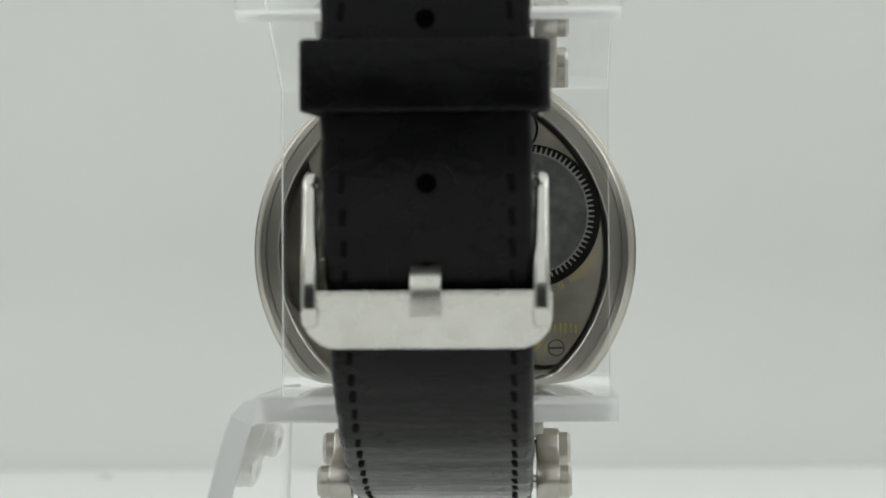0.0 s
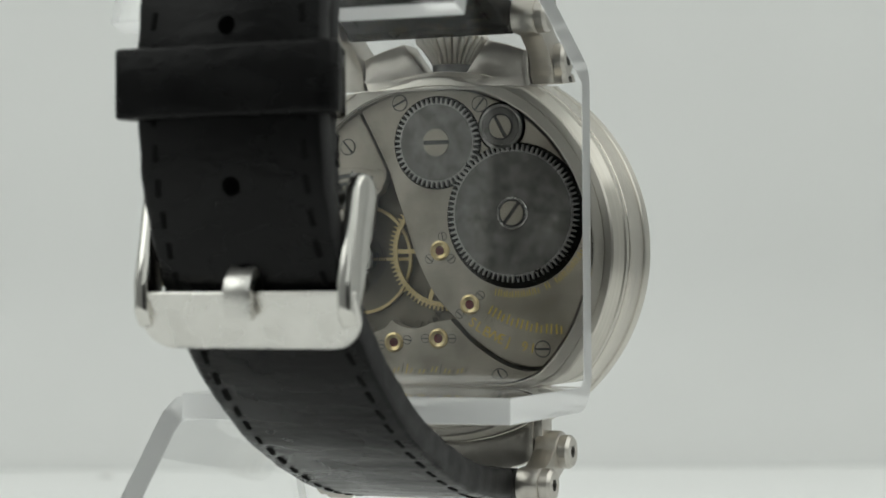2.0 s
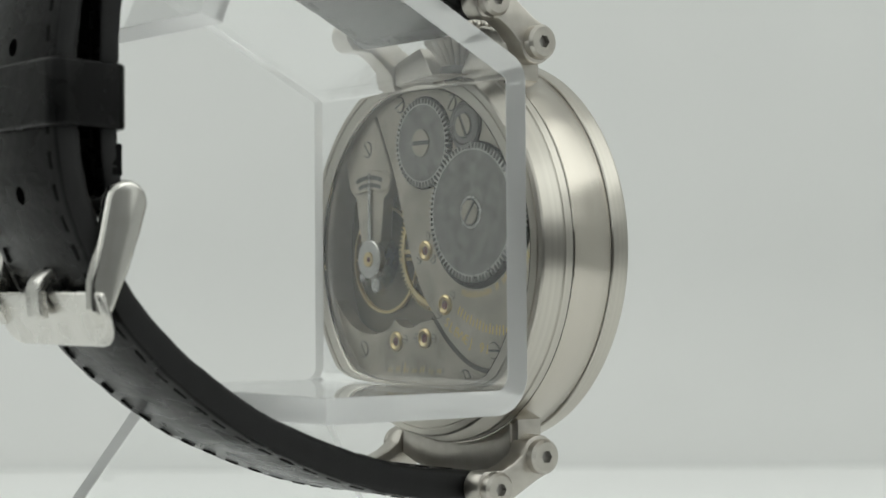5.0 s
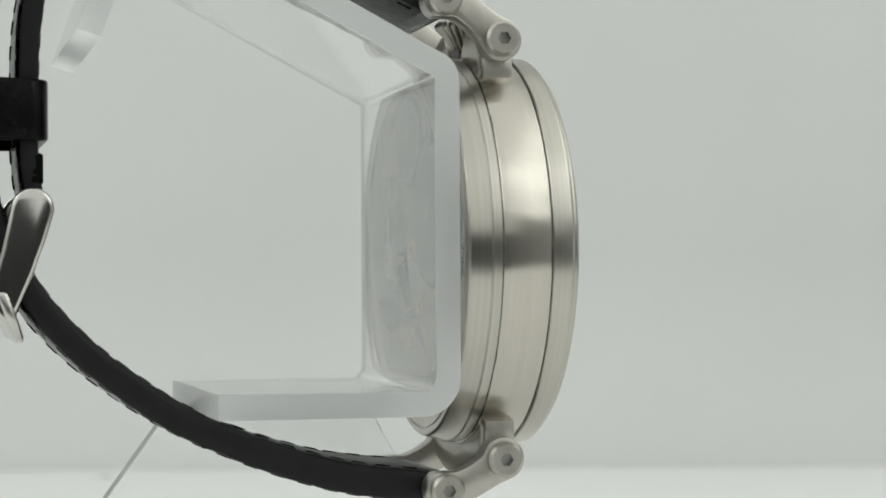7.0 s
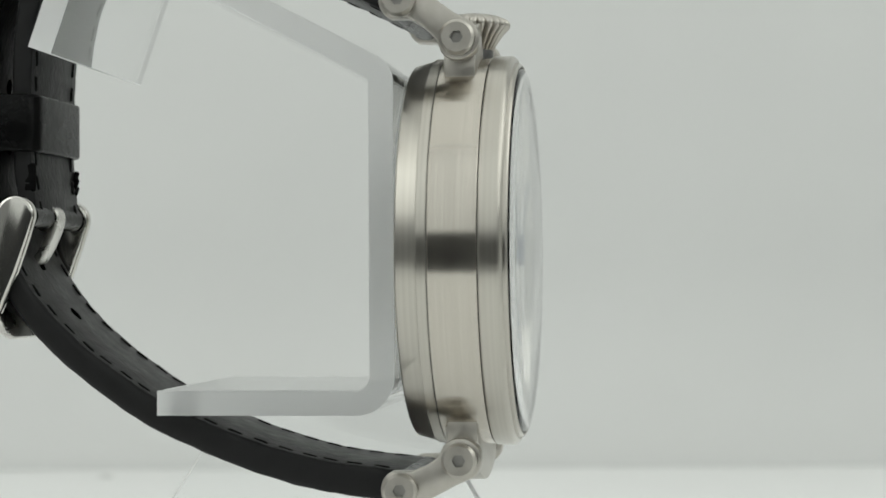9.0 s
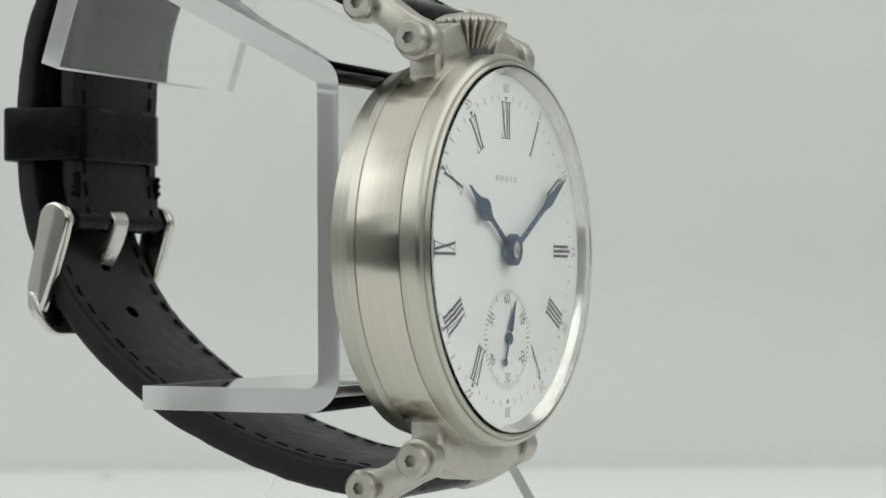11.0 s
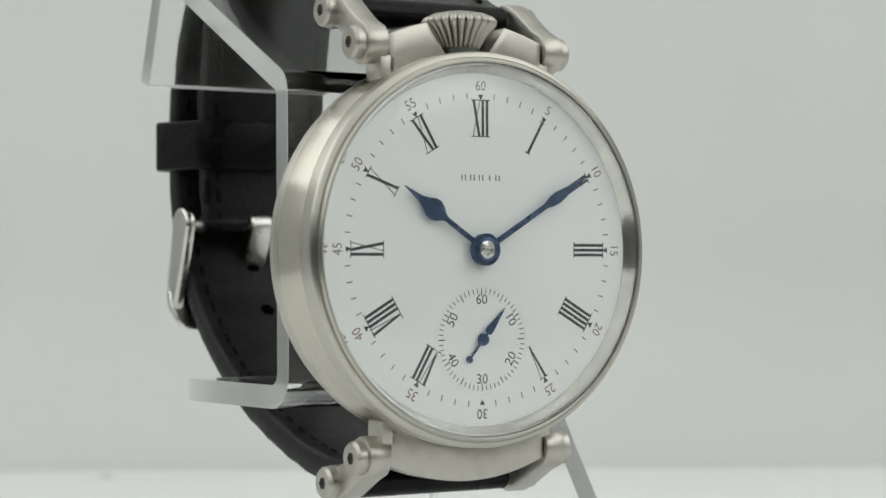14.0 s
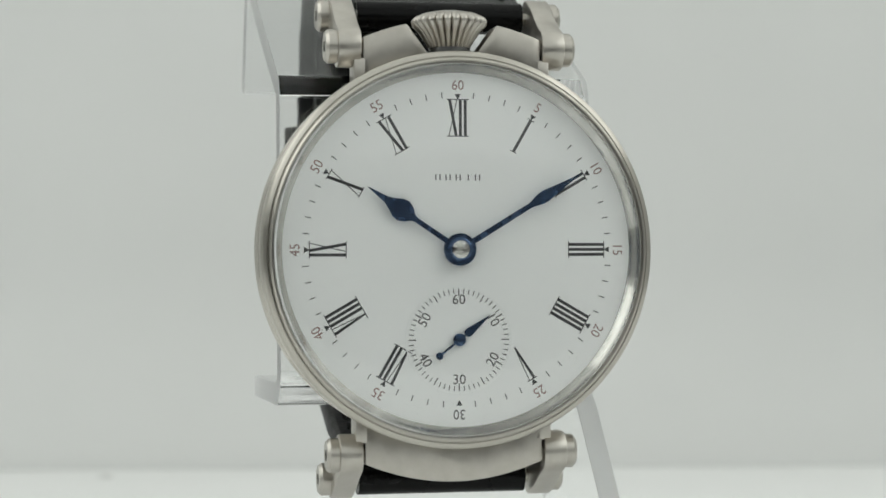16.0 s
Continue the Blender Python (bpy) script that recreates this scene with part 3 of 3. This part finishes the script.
def movement_parts():
    plate = part("pillar_plate", disc(RIM - 0.05, 4.0, 1.6, 96), pit_shade_metal, watch, "nickel pillar plate with shade in its colour")
    edge = spline([(-9.9, 18.0), (-8.2, 14.6), (-6.2, 10.5), (-4.9, 6.8), (-3.7, 3.2), (-2.4, -0.6), (-0.8, -4.0), (0.8, -6.4), (2.65, -8.3), (5.6, -11.2), (9.4, -13.7), (12.4, -14.6), (14.6, -14.55)], 0.6)
    right = [(q.x, q.y) for q in edge] + rim_arc(-44.5, 118.5, 50)
    bridge = part("train_bridge", prism(right, -0.4, TOP, 0.14, 1), nickel, watch, "grey nickel train bridge with gilt engraving")
    low_edge = spline([(2.3, -8.75), (5.3, -11.75), (9.2, -14.25), (12.2, -15.15), (14.0, -15.1)], 0.6)
    scallop = arc_pts(-11, -1.1, 9.7, -150, -63, 16) + arc_pts(-2.9, -5.3, 4.6, -130, -58, 8)
    low = [(q.x, q.y) for q in low_edge] + rim_arc(-47, -158, 36) + scallop
    lower = part("lower_bridge", prism(low, 0.6, TOP, 0.12, 1), nickel, watch, "grey nickel lower bridge")
    foot = [(-10.25, 17.85)] + [(q.x - 0.32, q.y - 0.1) for q in edge if 10.0 < q.y < 17.4] + [(-6.5, 9.4), (-7.2, 7.6), (-8.2, 6.9), (-8.9, 1.4), (-10.2, 0.2), (-12.2, 0.2), (-13.4, 1.4), (-14.4, 6.9), (-15.8, 8.2), (-16.4, 10.0)] + rim_arc(145, 121, 10)
    cock = part("balance_cock", prism(foot, 0.2, TOP, 0.12, 1), nickel, watch, "grey nickel balance cock")
    # regulator on the cock
    part("regulator_index", prism([(-11.5, -0.5), (-10.7, -0.5), (-10.95, 10.4), (-11.25, 10.4)], TOP - 0.1, TOP - 0.35, 0.04, 1), tooth_steel, cock, "slim steel regulator index")
    rp = arc_pts(-7.9, 9.3, 1.35, -70, 80, 8) + arc_pts(-11.1, 1.6, 9.2, 70, 112, 10) + arc_pts(-14.4, 9.3, 1.35, 100, 250, 8) + arc_pts(-11.1, 1.6, 6.5, 112, 70, 8)
    part("regulator_plate", prism(rp, TOP - 0.01, TOP - 0.16, 0.05, 1), nickel, cock, "rounded nickel regulator plate")
    sc = arc_pts(-11.1, 1.6, 8.5, 70, 112, 14) + arc_pts(-11.1, 1.6, 7.9, 112, 70, 14)
    part("regulator_slot", prism(sc, TOP + 0.05, TOP - 0.175), steel_dark, cock, "dark regulator scale")
    sc = arc_pts(-11.1, 1.6, 7.5, 70, 110, 8) + arc_pts(-11.1, 1.6, 6.95, 110, 70, 8)
    part("regulator_slot", prism(sc, TOP + 0.05, TOP - 0.175), steel_dark, cock, "dark regulator scale")
    cap = part("balance_cap", lathe([(0, TOP + 0.3), (2.55, TOP + 0.3), (2.55, TOP - 0.35), (2.35, TOP - 0.5), (1.2, TOP - 0.5), (0, TOP - 0.4)], 48, (-11.0, 0, -1.0)), rim_steel, cock, "round steel regulator cap")
    part("stud", prism([(-0.6 - 10.6, -5.3), (0.7 - 10.6, -5.3), (1.1 - 10.6, -4.2), (0.6 - 10.6, -3.3), (-0.6 - 10.6, -3.3), (-1.0 - 10.6, -4.3)], 0.3, TOP + 0.2, 0.15, 1), tooth_steel, cock, "small steel hairspring stud")
    part("stud", prism([(-13.9, -3.9), (-13.1, -3.9), (-12.7, -3.0), (-13.3, -2.5), (-14.1, -3.0)], 0.3, TOP + 0.2, 0.1, 1), tooth_steel, cock)
    # wheels
    part("wheel_face", disc(4.85, TOP - 0.3, TOP - 0.49, 72, 0.04, (0.67, 0, 13.68)), wheel_steel, bridge)
    part("wheel_face", disc(7.72, TOP - 0.3, TOP - 0.49, 90, 0.04, (10.85, 0, 4.55)), wheel_steel, bridge)
    cw = gear("crown_wheel", 0.67, 13.68, 5.0, 5.72, 50, TOP + 0.05, TOP - 0.45, rim_steel, bridge, "grey steel crown wheel")
    rw = gear("ratchet_wheel", 10.85, 4.55, 7.9, 8.68, 78, TOP + 0.05, TOP - 0.45, rim_steel, bridge, "large grey steel ratchet wheel")
    # flat discs on the bridge; their black stands for shaded recesses
    part("wheel_recess", lathe([(0, TOP + 0.1), (9.15, TOP + 0.1), (9.15, TOP - 0.006), (0, TOP - 0.006)], 90, (11.1, 0, 4.25)), recess_shade, bridge, smooth=0)
    part("wheel_recess", lathe([(0, TOP + 0.1), (5.95, TOP + 0.1), (5.95, TOP - 0.009), (0, TOP - 0.009)], 72, (0.67, 0, 13.68)), recess_shade, bridge, smooth=0)
    part("wheel_recess", lathe([(0, TOP + 0.1), (3.2, TOP + 0.1), (3.2, TOP - 0.012), (0, TOP - 0.012)], 48, (9.33, 0, 15.4)), recess_shade, bridge, smooth=0)
    part("setting_wheel", lathe([(0, TOP), (2.85, TOP), (2.85, TOP - 0.4), (2.5, TOP - 0.55), (2.25, TOP - 0.35), (0, TOP - 0.35)], 48, (9.33, 0, 15.4)), wheel_steel, bridge, "small polished setting wheel")
    part("wheel_core", disc(2.05, TOP - 0.45, TOP - 0.62, 40, 0.06, (10.85, 0, 4.55)), tooth_steel, bridge)
    for x, z, r, d, turn in ((0.67, 13.68, 1.75, 0.45, 0), (10.85, 4.55, 1.5, 0.62, -52), (9.33, 15.4, 1.45, 0.35, 62)):
        slot_screw(x, z, r, TOP - d, bridge, turn, h=0.22)
    for x, z, turn, own in ((6.4, 18.4, -50, bridge), (-4.5, 18.9, -25, bridge), (14.6, -12.4, 0, bridge), (-11.8, 13.5, 50, cock), (-12.8, -12.8, 55, lower), (8.9, -15.9, 75, lower)):
        slot_screw(x, z, 0.92, TOP + 0.02, own, turn, h=0.16)
    # jewels in gilt settings
    for x, z, own, turns in ((0.94, -0.02, bridge, (80, 215, 325)), (4.95, -6.87, bridge, (40, 220)), (-5.45, -11.65, lower, (10, 190)), (0.66, -11.15, lower, (0, 180))):
        part("jewel_setting", lathe([(0.42, TOP), (1.28, TOP), (1.28, TOP - 0.2), (1.0, TOP - 0.34), (0.46, TOP - 0.1)], 32, (x, 0, z)), gold, own, "gilt jewel setting")
        part("jewel", lathe([(0, TOP), (0.66, TOP), (0.6, TOP - 0.16), (0, TOP - 0.08)], 20, (x, 0, z)), ruby, own, "dark red jewel")
        for a in turns:
            slot_screw(x + 1.82 * math.cos(radians(a)), z + 1.82 * math.sin(radians(a)), 0.5, TOP + 0.02, own, a, h=0.12)
    part("jewel_setting", lathe([(0.35, TOP - 0.4), (1.05, TOP - 0.4), (0.95, TOP - 0.62), (0.4, TOP - 0.5)], 32, (-11.0, 0, -1.0)), gold, cock, "gilt balance jewel setting")
    part("jewel", lathe([(0, TOP - 0.4), (0.4, TOP - 0.4), (0.35, TOP - 0.52), (0, TOP - 0.46)], 20, (-11.0, 0, -1.0)), ruby, cock, "dark red jewel")
    # gilt fourth wheel under the bridge
    fw = gear("fourth_wheel", 0.5, -0.05, 7.1, 7.65, 80, 0.1, -0.15, gold, plate, "gilt brass fourth wheel", 6.5)
    for a in (180, 108, 36, 324, 252):
        part("spoke", turned(box(0.3, 6.6, 0.08, -0.13, -0.28, 0.28), Matrix.Translation((0.5, 0, -0.05)) @ Matrix.Rotation(radians(a), 4, "Y")), gold, fw)
    # the escape wheel takes the same darkened metal, shade included
    gear("escape_wheel", -2.6, -7.3, 1.7, 2.35, 15, 1.1, 0.9, pit_shade_metal, plate, "small steel escape wheel")
    return bridge, lower, cock


bridge, lower_bridge, cock = movement_parts()
SHIFT = -0.45
for ob in (bridge, lower_bridge, cock):
    ob.location.x = SHIFT * MM


def balance():
    """The gilt balance wheel with its arm and rim screws, turning about its staff."""
    bm = lathe([(6.72, -0.2), (7.1, -0.2), (7.1, 0.3), (6.72, 0.3)], 80)
    root = part("balance_wheel", bm, gold, watch, "gilt brass balance wheel", at=(-11.45, 0.9, -1.0))
    part("balance_arm", box(-6.75, 6.75, -0.1, 0.15, -0.2, 0.2), gold, root)
    part("balance_staff", disc(0.5, -2.0, 0.6, 20), tooth_steel, root)
    coil = bmesh.new()
    pts = [Vector(((1.0 + 0.34 * a / 6.283) * math.cos(a), (1.0 + 0.34 * a / 6.283) * math.sin(a))) for a in [k * 0.3 for k in range(170)]]
    for p, q in zip(pts, pts[1:]):
        n = Vector((-(q - p).y, (q - p).x)).normalized() * 0.05
        vs = [coil.verts.new((v.x, y, v.y)) for v, y in ((p + n, -0.55), (q + n, -0.55), (q + n, -0.8), (p + n, -0.8))]
        coil.faces.new(vs)
    part("hairspring", coil, blue_steel, root, "fine spiral hairspring")
    return root


balance_wheel = balance()


def arc_word(chars, cx, cz, r, a_mid, pitch, size, own, mat):
    """Letters or bars set along an arc, read from the movement's side."""
    n = len(chars)
    for k, c in enumerate(chars):
        if c == " ":
            continue
        a = a_mid + (k - (n - 1) / 2) * pitch
        if c == "-":        # a pair of thin strokes for each letter that cannot be read
            bm = bmesh.new()
            for x, top in ((-0.2, 0.36), (0.16, 0.2 if k % 3 else 0.36)):
                quad(bm, [(size * (x - 0.06), -size * 0.36), (size * (x + 0.06), -size * 0.36), (size * (x + 0.06), size * top), (size * (x - 0.06), size * top)])
        else:
            bm = text_mesh(c, size)
        m = Matrix.Translation((cx + r * math.cos(radians(a)), TOP - 0.012, cz + r * math.sin(radians(a)))) @ Matrix.Rotation(radians(-a + 90 + 180), 4, "Y") @ Matrix.Rotation(radians(90), 4, "X")
        part("engraved_letter" if c != "-" else "engraved_bar", turned(bm, m), mat, own, smooth=0)


def engraving():
    # upside down on the bridge: letters' feet towards the centre of the ratchet wheel
    arc_word("-------- - -------", 10.85, 4.55, 10.1, 294, 4.3, 1.15, bridge, gilt_ink)
    arc_word("--------", 16.2, 6.4, 16.3, 256, 4.6, 1.7, bridge, gilt_ink)
    arc_word("SLEWEJ 91"[::-1], 16.2, 6.4, 19.0, 248, -3.3, 1.8, bridge, gilt_ink)
    for k in range(22):
        bm = bmesh.new()
        h = 0.8 if k in (0, 6, 7, 15) else 0.38
        quad(bm, [(-0.22, -h), (-0.09, -h), (0.22, h), (0.09, h)])
        m = Matrix.Translation((-7.8 + k * 0.58, TOP - 0.012, -15.3 - 0.2 * math.sin(k * 0.8))) @ Matrix.Rotation(radians(90), 4, "X")
        part("engraved_bar", turned(bm, m), gilt_ink if k % 3 else grey_ink, lower_bridge, smooth=0)


engraving()


# ---- the watch: strap and buckle ----
LOWER = [(-3.7, -29.2), (-13.7, -27.9), (-21.1, -26.0), (-28.5, -23.3), (-35.8, -19.9), (-43.0, -15.0), (-47.2, -11.5), (-50.8, -7.7), (-53.7, -3.6), (-56.2, 1.5), (-58.1, 7.0), (-58.9, 14.0), (-58.8, 22.0), (-57.2, 31.0), (-53.0, 39.8), (-48.0, 45.5)]
UPPER = [(-3.7, 30.4), (-8, 32.6), (-14, 35.4), (-22, 39.0), (-31, 42.8), (-40.5, 44.6), (-47.2, 41.5), (-50.9, 35.0), (-52.5, 28.0), (-52.9, 20.0), (-52.9, 12.0), (-52.3, 6.5), (-52.0, 5.0)]


def strap_piece(name, pts, t0, t1, w0, w1, label, lean):
    path = spline([Vector(q) for q in pts], 0.8)
    n = len(path)

    def half_t(u):
        return t0 + (t1 - t0) * u

    def half_w(u):
        return w0 + (w1 - w0) * u

    def mid(u):
        q = path[min(n - 1, int(round(u * (n - 1))))]
        return lean * min(1, max(0, -q.x - 4) / 49)

    bm = strip(path, half_w, half_t, mid, 0.8)
    bm.normal_update()
    for v in bm.verts:      # worn, slightly uneven edges
        v.co += Vector((noise.noise(v.co * 0.55 + Vector((7, 0, 0))) * 0.14, noise.noise(v.co * 0.6) * 0.1, noise.noise(v.co * 0.6 + Vector((0, 9, 0))) * 0.1))
    # lining on the inner face, dark sealed edge on the sides
    bmesh.ops.recalc_face_normals(bm, faces=bm.faces)
    c = Vector((0, -27, 6))
    for f in bm.faces:
        if abs(f.normal.x) > 0.8:
            f.material_index = 2
        elif f.normal.dot((c - f.calc_center_median()).normalized()) > 0.25:
            f.material_index = 1
    ob = part(name, bm, [leather, lining, leather_edge], watch, label, smooth=50)
    # stitches in two rows, outside and inside
    st = None
    run, gap = 0.0, 2.7
    for i in range(1, n - 1):
        run += (path[i] - path[i - 1]).length
        if run < gap:
            continue
        run = 0.0
        t = (path[i + 1] - path[i - 1]).normalized()
        nrm = Vector((-t.y, t.x))
        u = i / (n - 1)
        for s in (-1, 1):
            for f in (-1, 1):
                q = path[i] + nrm * f * (half_t(u) - 0.1)
                x = mid(u) + s * (half_w(u) - 2.1)
                m = Matrix.Translation(Vector((x, q.x, q.y)) * MM) @ Matrix.Rotation(math.atan2(t.y, t.x), 4, "X") @ Matrix.Rotation(radians(6 * s), 4, "Z")
                if st is None:
                    st = part("stitch", box(-0.38, 0.38, -1.0, 1.0, -0.24, 0.24, 0.18, 1), thread, ob)
                    st.matrix_basis = m
                else:
                    again(st, m, ob)
    return ob, path, half_t, mid


lower_strap, lpath, l_t, l_mid = strap_piece("strap_long", LOWER, 2.0, 1.25, 10.95, 10.4, "black stitched leather strap with punched holes", 0.65)
upper_strap, upath, u_t, u_mid = strap_piece("strap_short", UPPER, 1.9, 1.1, 10.95, 9.4, "black stitched leather strap", -0.35)
for i, own in ((0, lower_strap), (0, upper_strap)):
    s = -1 if own is lower_strap else 1
    loop = disc(2.05, -10.9, 10.9, 32)
    turned(loop, Matrix.Translation((0, -3.7, -29.2 if s < 0 else 30.35)) @ Matrix.Rotation(radians(-90), 4, "Z"))
    part("strap_loop", loop, leather, own, "folded leather loop on the bar")


def strap_holes():
    """Punched holes of the long strap: black discs on both faces paint the shade inside."""
    for z_want in (21.9, 14.0, 5.9, -2.4, -8.9):
        i = min(range(len(lpath)), key=lambda k: abs(lpath[k].y - z_want) + (50 if lpath[k].x > -40 else 0))
        t = (lpath[i + 1] - lpath[i - 1]).normalized()
        nrm = Vector((-t.y, t.x))
        u = i / (len(lpath) - 1)
        bm = bmesh.new()
        for f in (-1, 1):
            add_lathe(bm, [(0, -0.03), (1.05, -0.03), (0.95, 0.03), (0, 0.03)], 20, (0, f * (l_t(u) + 0.0), 0))
        turned(bm, Matrix.Translation((l_mid(u), lpath[i].x, lpath[i].y)) @ Matrix.Rotation(math.atan2(nrm.y, nrm.x), 4, "X"))
        part("punched_hole", bm, hole_shade_black, lower_strap, "black disc for the shade in a punched hole")


strap_holes()


def keeper():
    """The leather loop that holds the strap's end."""
    x0, x1, y0, y1 = -11.9, 13.1, -61.7, -50.5
    th = 1.1

    def loop(d, r):
        """The loop's outline in xy, d inside the outer one, with round corners."""
        q = []
        for cx, cy, a in ((x1 - d - r - 2.6, y1 - d - r, 0), (x0 + d + r + 1.4, y1 - d - r, 90), (x0 + d + r / 3, y0 + d + r / 3, 180), (x1 - d - r / 1.5, y0 + d + r / 1.5, 270)):
            q += arc_pts(cx, cy, {180: r / 3, 270: r / 1.5}.get(a, r), a, a + 90, 7)
        return q

    out, ins = loop(0, 2.9), loop(th, 1.8)
    bm = bmesh.new()
    rows = [[bm.verts.new((x, y, z)) for x, y in q] for q, z in ((out, 12.8), (out, 20.1), (ins, 20.1), (ins, 12.8))]
    n = len(out)
    for a, b in zip(rows, rows[1:] + rows[:1]):
        for k in range(n):
            bm.faces.new((a[k], a[(k + 1) % n], b[(k + 1) % n], b[k]))
    part("keeper", bevelled(bm, 0.4, 3, 60), leather, watch, "black leather strap keeper")


keeper()


def buckle():
    xm = 0.45
    arm = arc_pts(-52.6, 4.7, 2.5, -10, 170, 14) + [(-56.1, 0.0), (-57.1, -4.0), (-57.0, -7.2), (-56.0, -8.8), (-54.9, -8.6), (-54.0, -6.4), (-52.4, -2.6), (-51.0, 1.4)]
    w, rc = 12.75, 3.5
    plate = [(xm + w, -4.9)] + arc_pts(xm + w - rc, -10.9 + rc, rc, 0, -90, 8) + arc_pts(xm - w + rc, -10.9 + rc, rc, -90, -180, 8) + [(xm - w, -4.9)]
    bm = prism(plate, -56.9, -55.5, 0.5, 3)
    for v in bm.verts:
        v.co.y -= (v.co.z + 4.9) * 0.36
    root = part("buckle", bm, buckle_steel, watch, "polished steel pin buckle")
    for s in (-1, 1):
        a = side_prism(arm, xm - 0.15 + s * 10.9, xm - 0.15 + s * 12.6, 0.8, 4)
        part("buckle_arm", a, steel_polished, root, "polished steel buckle arm")
    pin = disc(0.75, -11.6, 11.6, 20)
    part("pin_bar", turned(pin, Matrix.Translation((xm, -52.2, 4.6)) @ Matrix.Rotation(radians(-90), 4, "Z")), buckle_steel, root, "steel pin bar")
    for a, b in ((-10.2, -2.0), (2.0, 9.0)):
        sleeve = disc(1.55, a, b, 24, 0.2)
        part("leather_fold", turned(sleeve, Matrix.Translation((xm, -52.2, 4.7)) @ Matrix.Rotation(radians(-90), 4, "Z")), leather, root, "black leather fold round the pin")
    prong = strip(spline([Vector(q) for q in ((-50.8, 4.6), (-51.5, 2.4), (-53.0, -0.4), (-54.8, -2.2), (-56.4, -3.2), (-57.4, -4.6), (-57.1, -7.9))], 0.5), 1.6, 0.6, 0.4, 0.25)
    part("prong", prong, buckle_steel, root, "steel buckle prong")
    ring = disc(1.75, -1.6, 1.6, 24, 0.2)
    part("prong_loop", turned(ring, Matrix.Translation((0.4, -52.1, 4.6)) @ Matrix.Rotation(radians(-90), 4, "Z")), buckle_steel, root)


buckle()


def fold_stitch():
    """The tight knotted stitches that close the strap's fold above the pin."""
    for s in (-1, 1):
        for z in (8.6, 9.6, 10.5):
            m = Matrix.Translation((-0.4 + s * 9.1, -51.9, z)) @ Matrix.Rotation(radians(20 * s + 7 * z), 4, "Y")
            part("fold_stitch", turned(box(-0.9, 0.9, -0.75, 0.75, -0.38, 0.38, 0.25, 1), m), thread, upper_strap, "knotted black thread")


fold_stitch()


# ---- a speck on the cloth ----
sp = part("speck", lathe([(0, 0.0), (2.2, 0.0), (1.6, 0.25), (0, 0.35)], 12), speck_grey)
sp.matrix_world = Matrix.Translation((-0.0924, 0.304, 0.0)) @ Matrix.Rotation(radians(90), 4, "X")
tagged(sp, "small grey speck lying on the white cloth", "speck")


# ---- what moves ----
def motions():
    turns = [(0, -2.4), (1, -12.4), (2, -22.1), (3, -31.9), (4, -42.0), (5, -52.9), (6, -64.1), (7, -75.4), (8, -86.4),
             (9, -97.1), (10, -107.5), (11, -117.6), (12, -127.6), (13, -137.7), (14, -148.1), (15, -158.5), (16, -168.5)]
    for thing in (watch, stand):
        walk(thing, [(t, pose(0, 0, HEIGHT, 0, 0, a)) for t, a in turns])
    walk(second_hand, [(t, pose(0, (DIAL_Y + 0.25) * MM, SUB_Z * MM, 0, -(52 - 6.05 * (16 - t)), 0)) for t in range(0, 17)])
    # five beats a second
    walk(balance_wheel, [(k * 0.1, pose(-0.01145, 0.0009, -0.001, 0, 70 * math.sin(math.pi * k * 0.5), 0)) for k in range(161)])


motions()
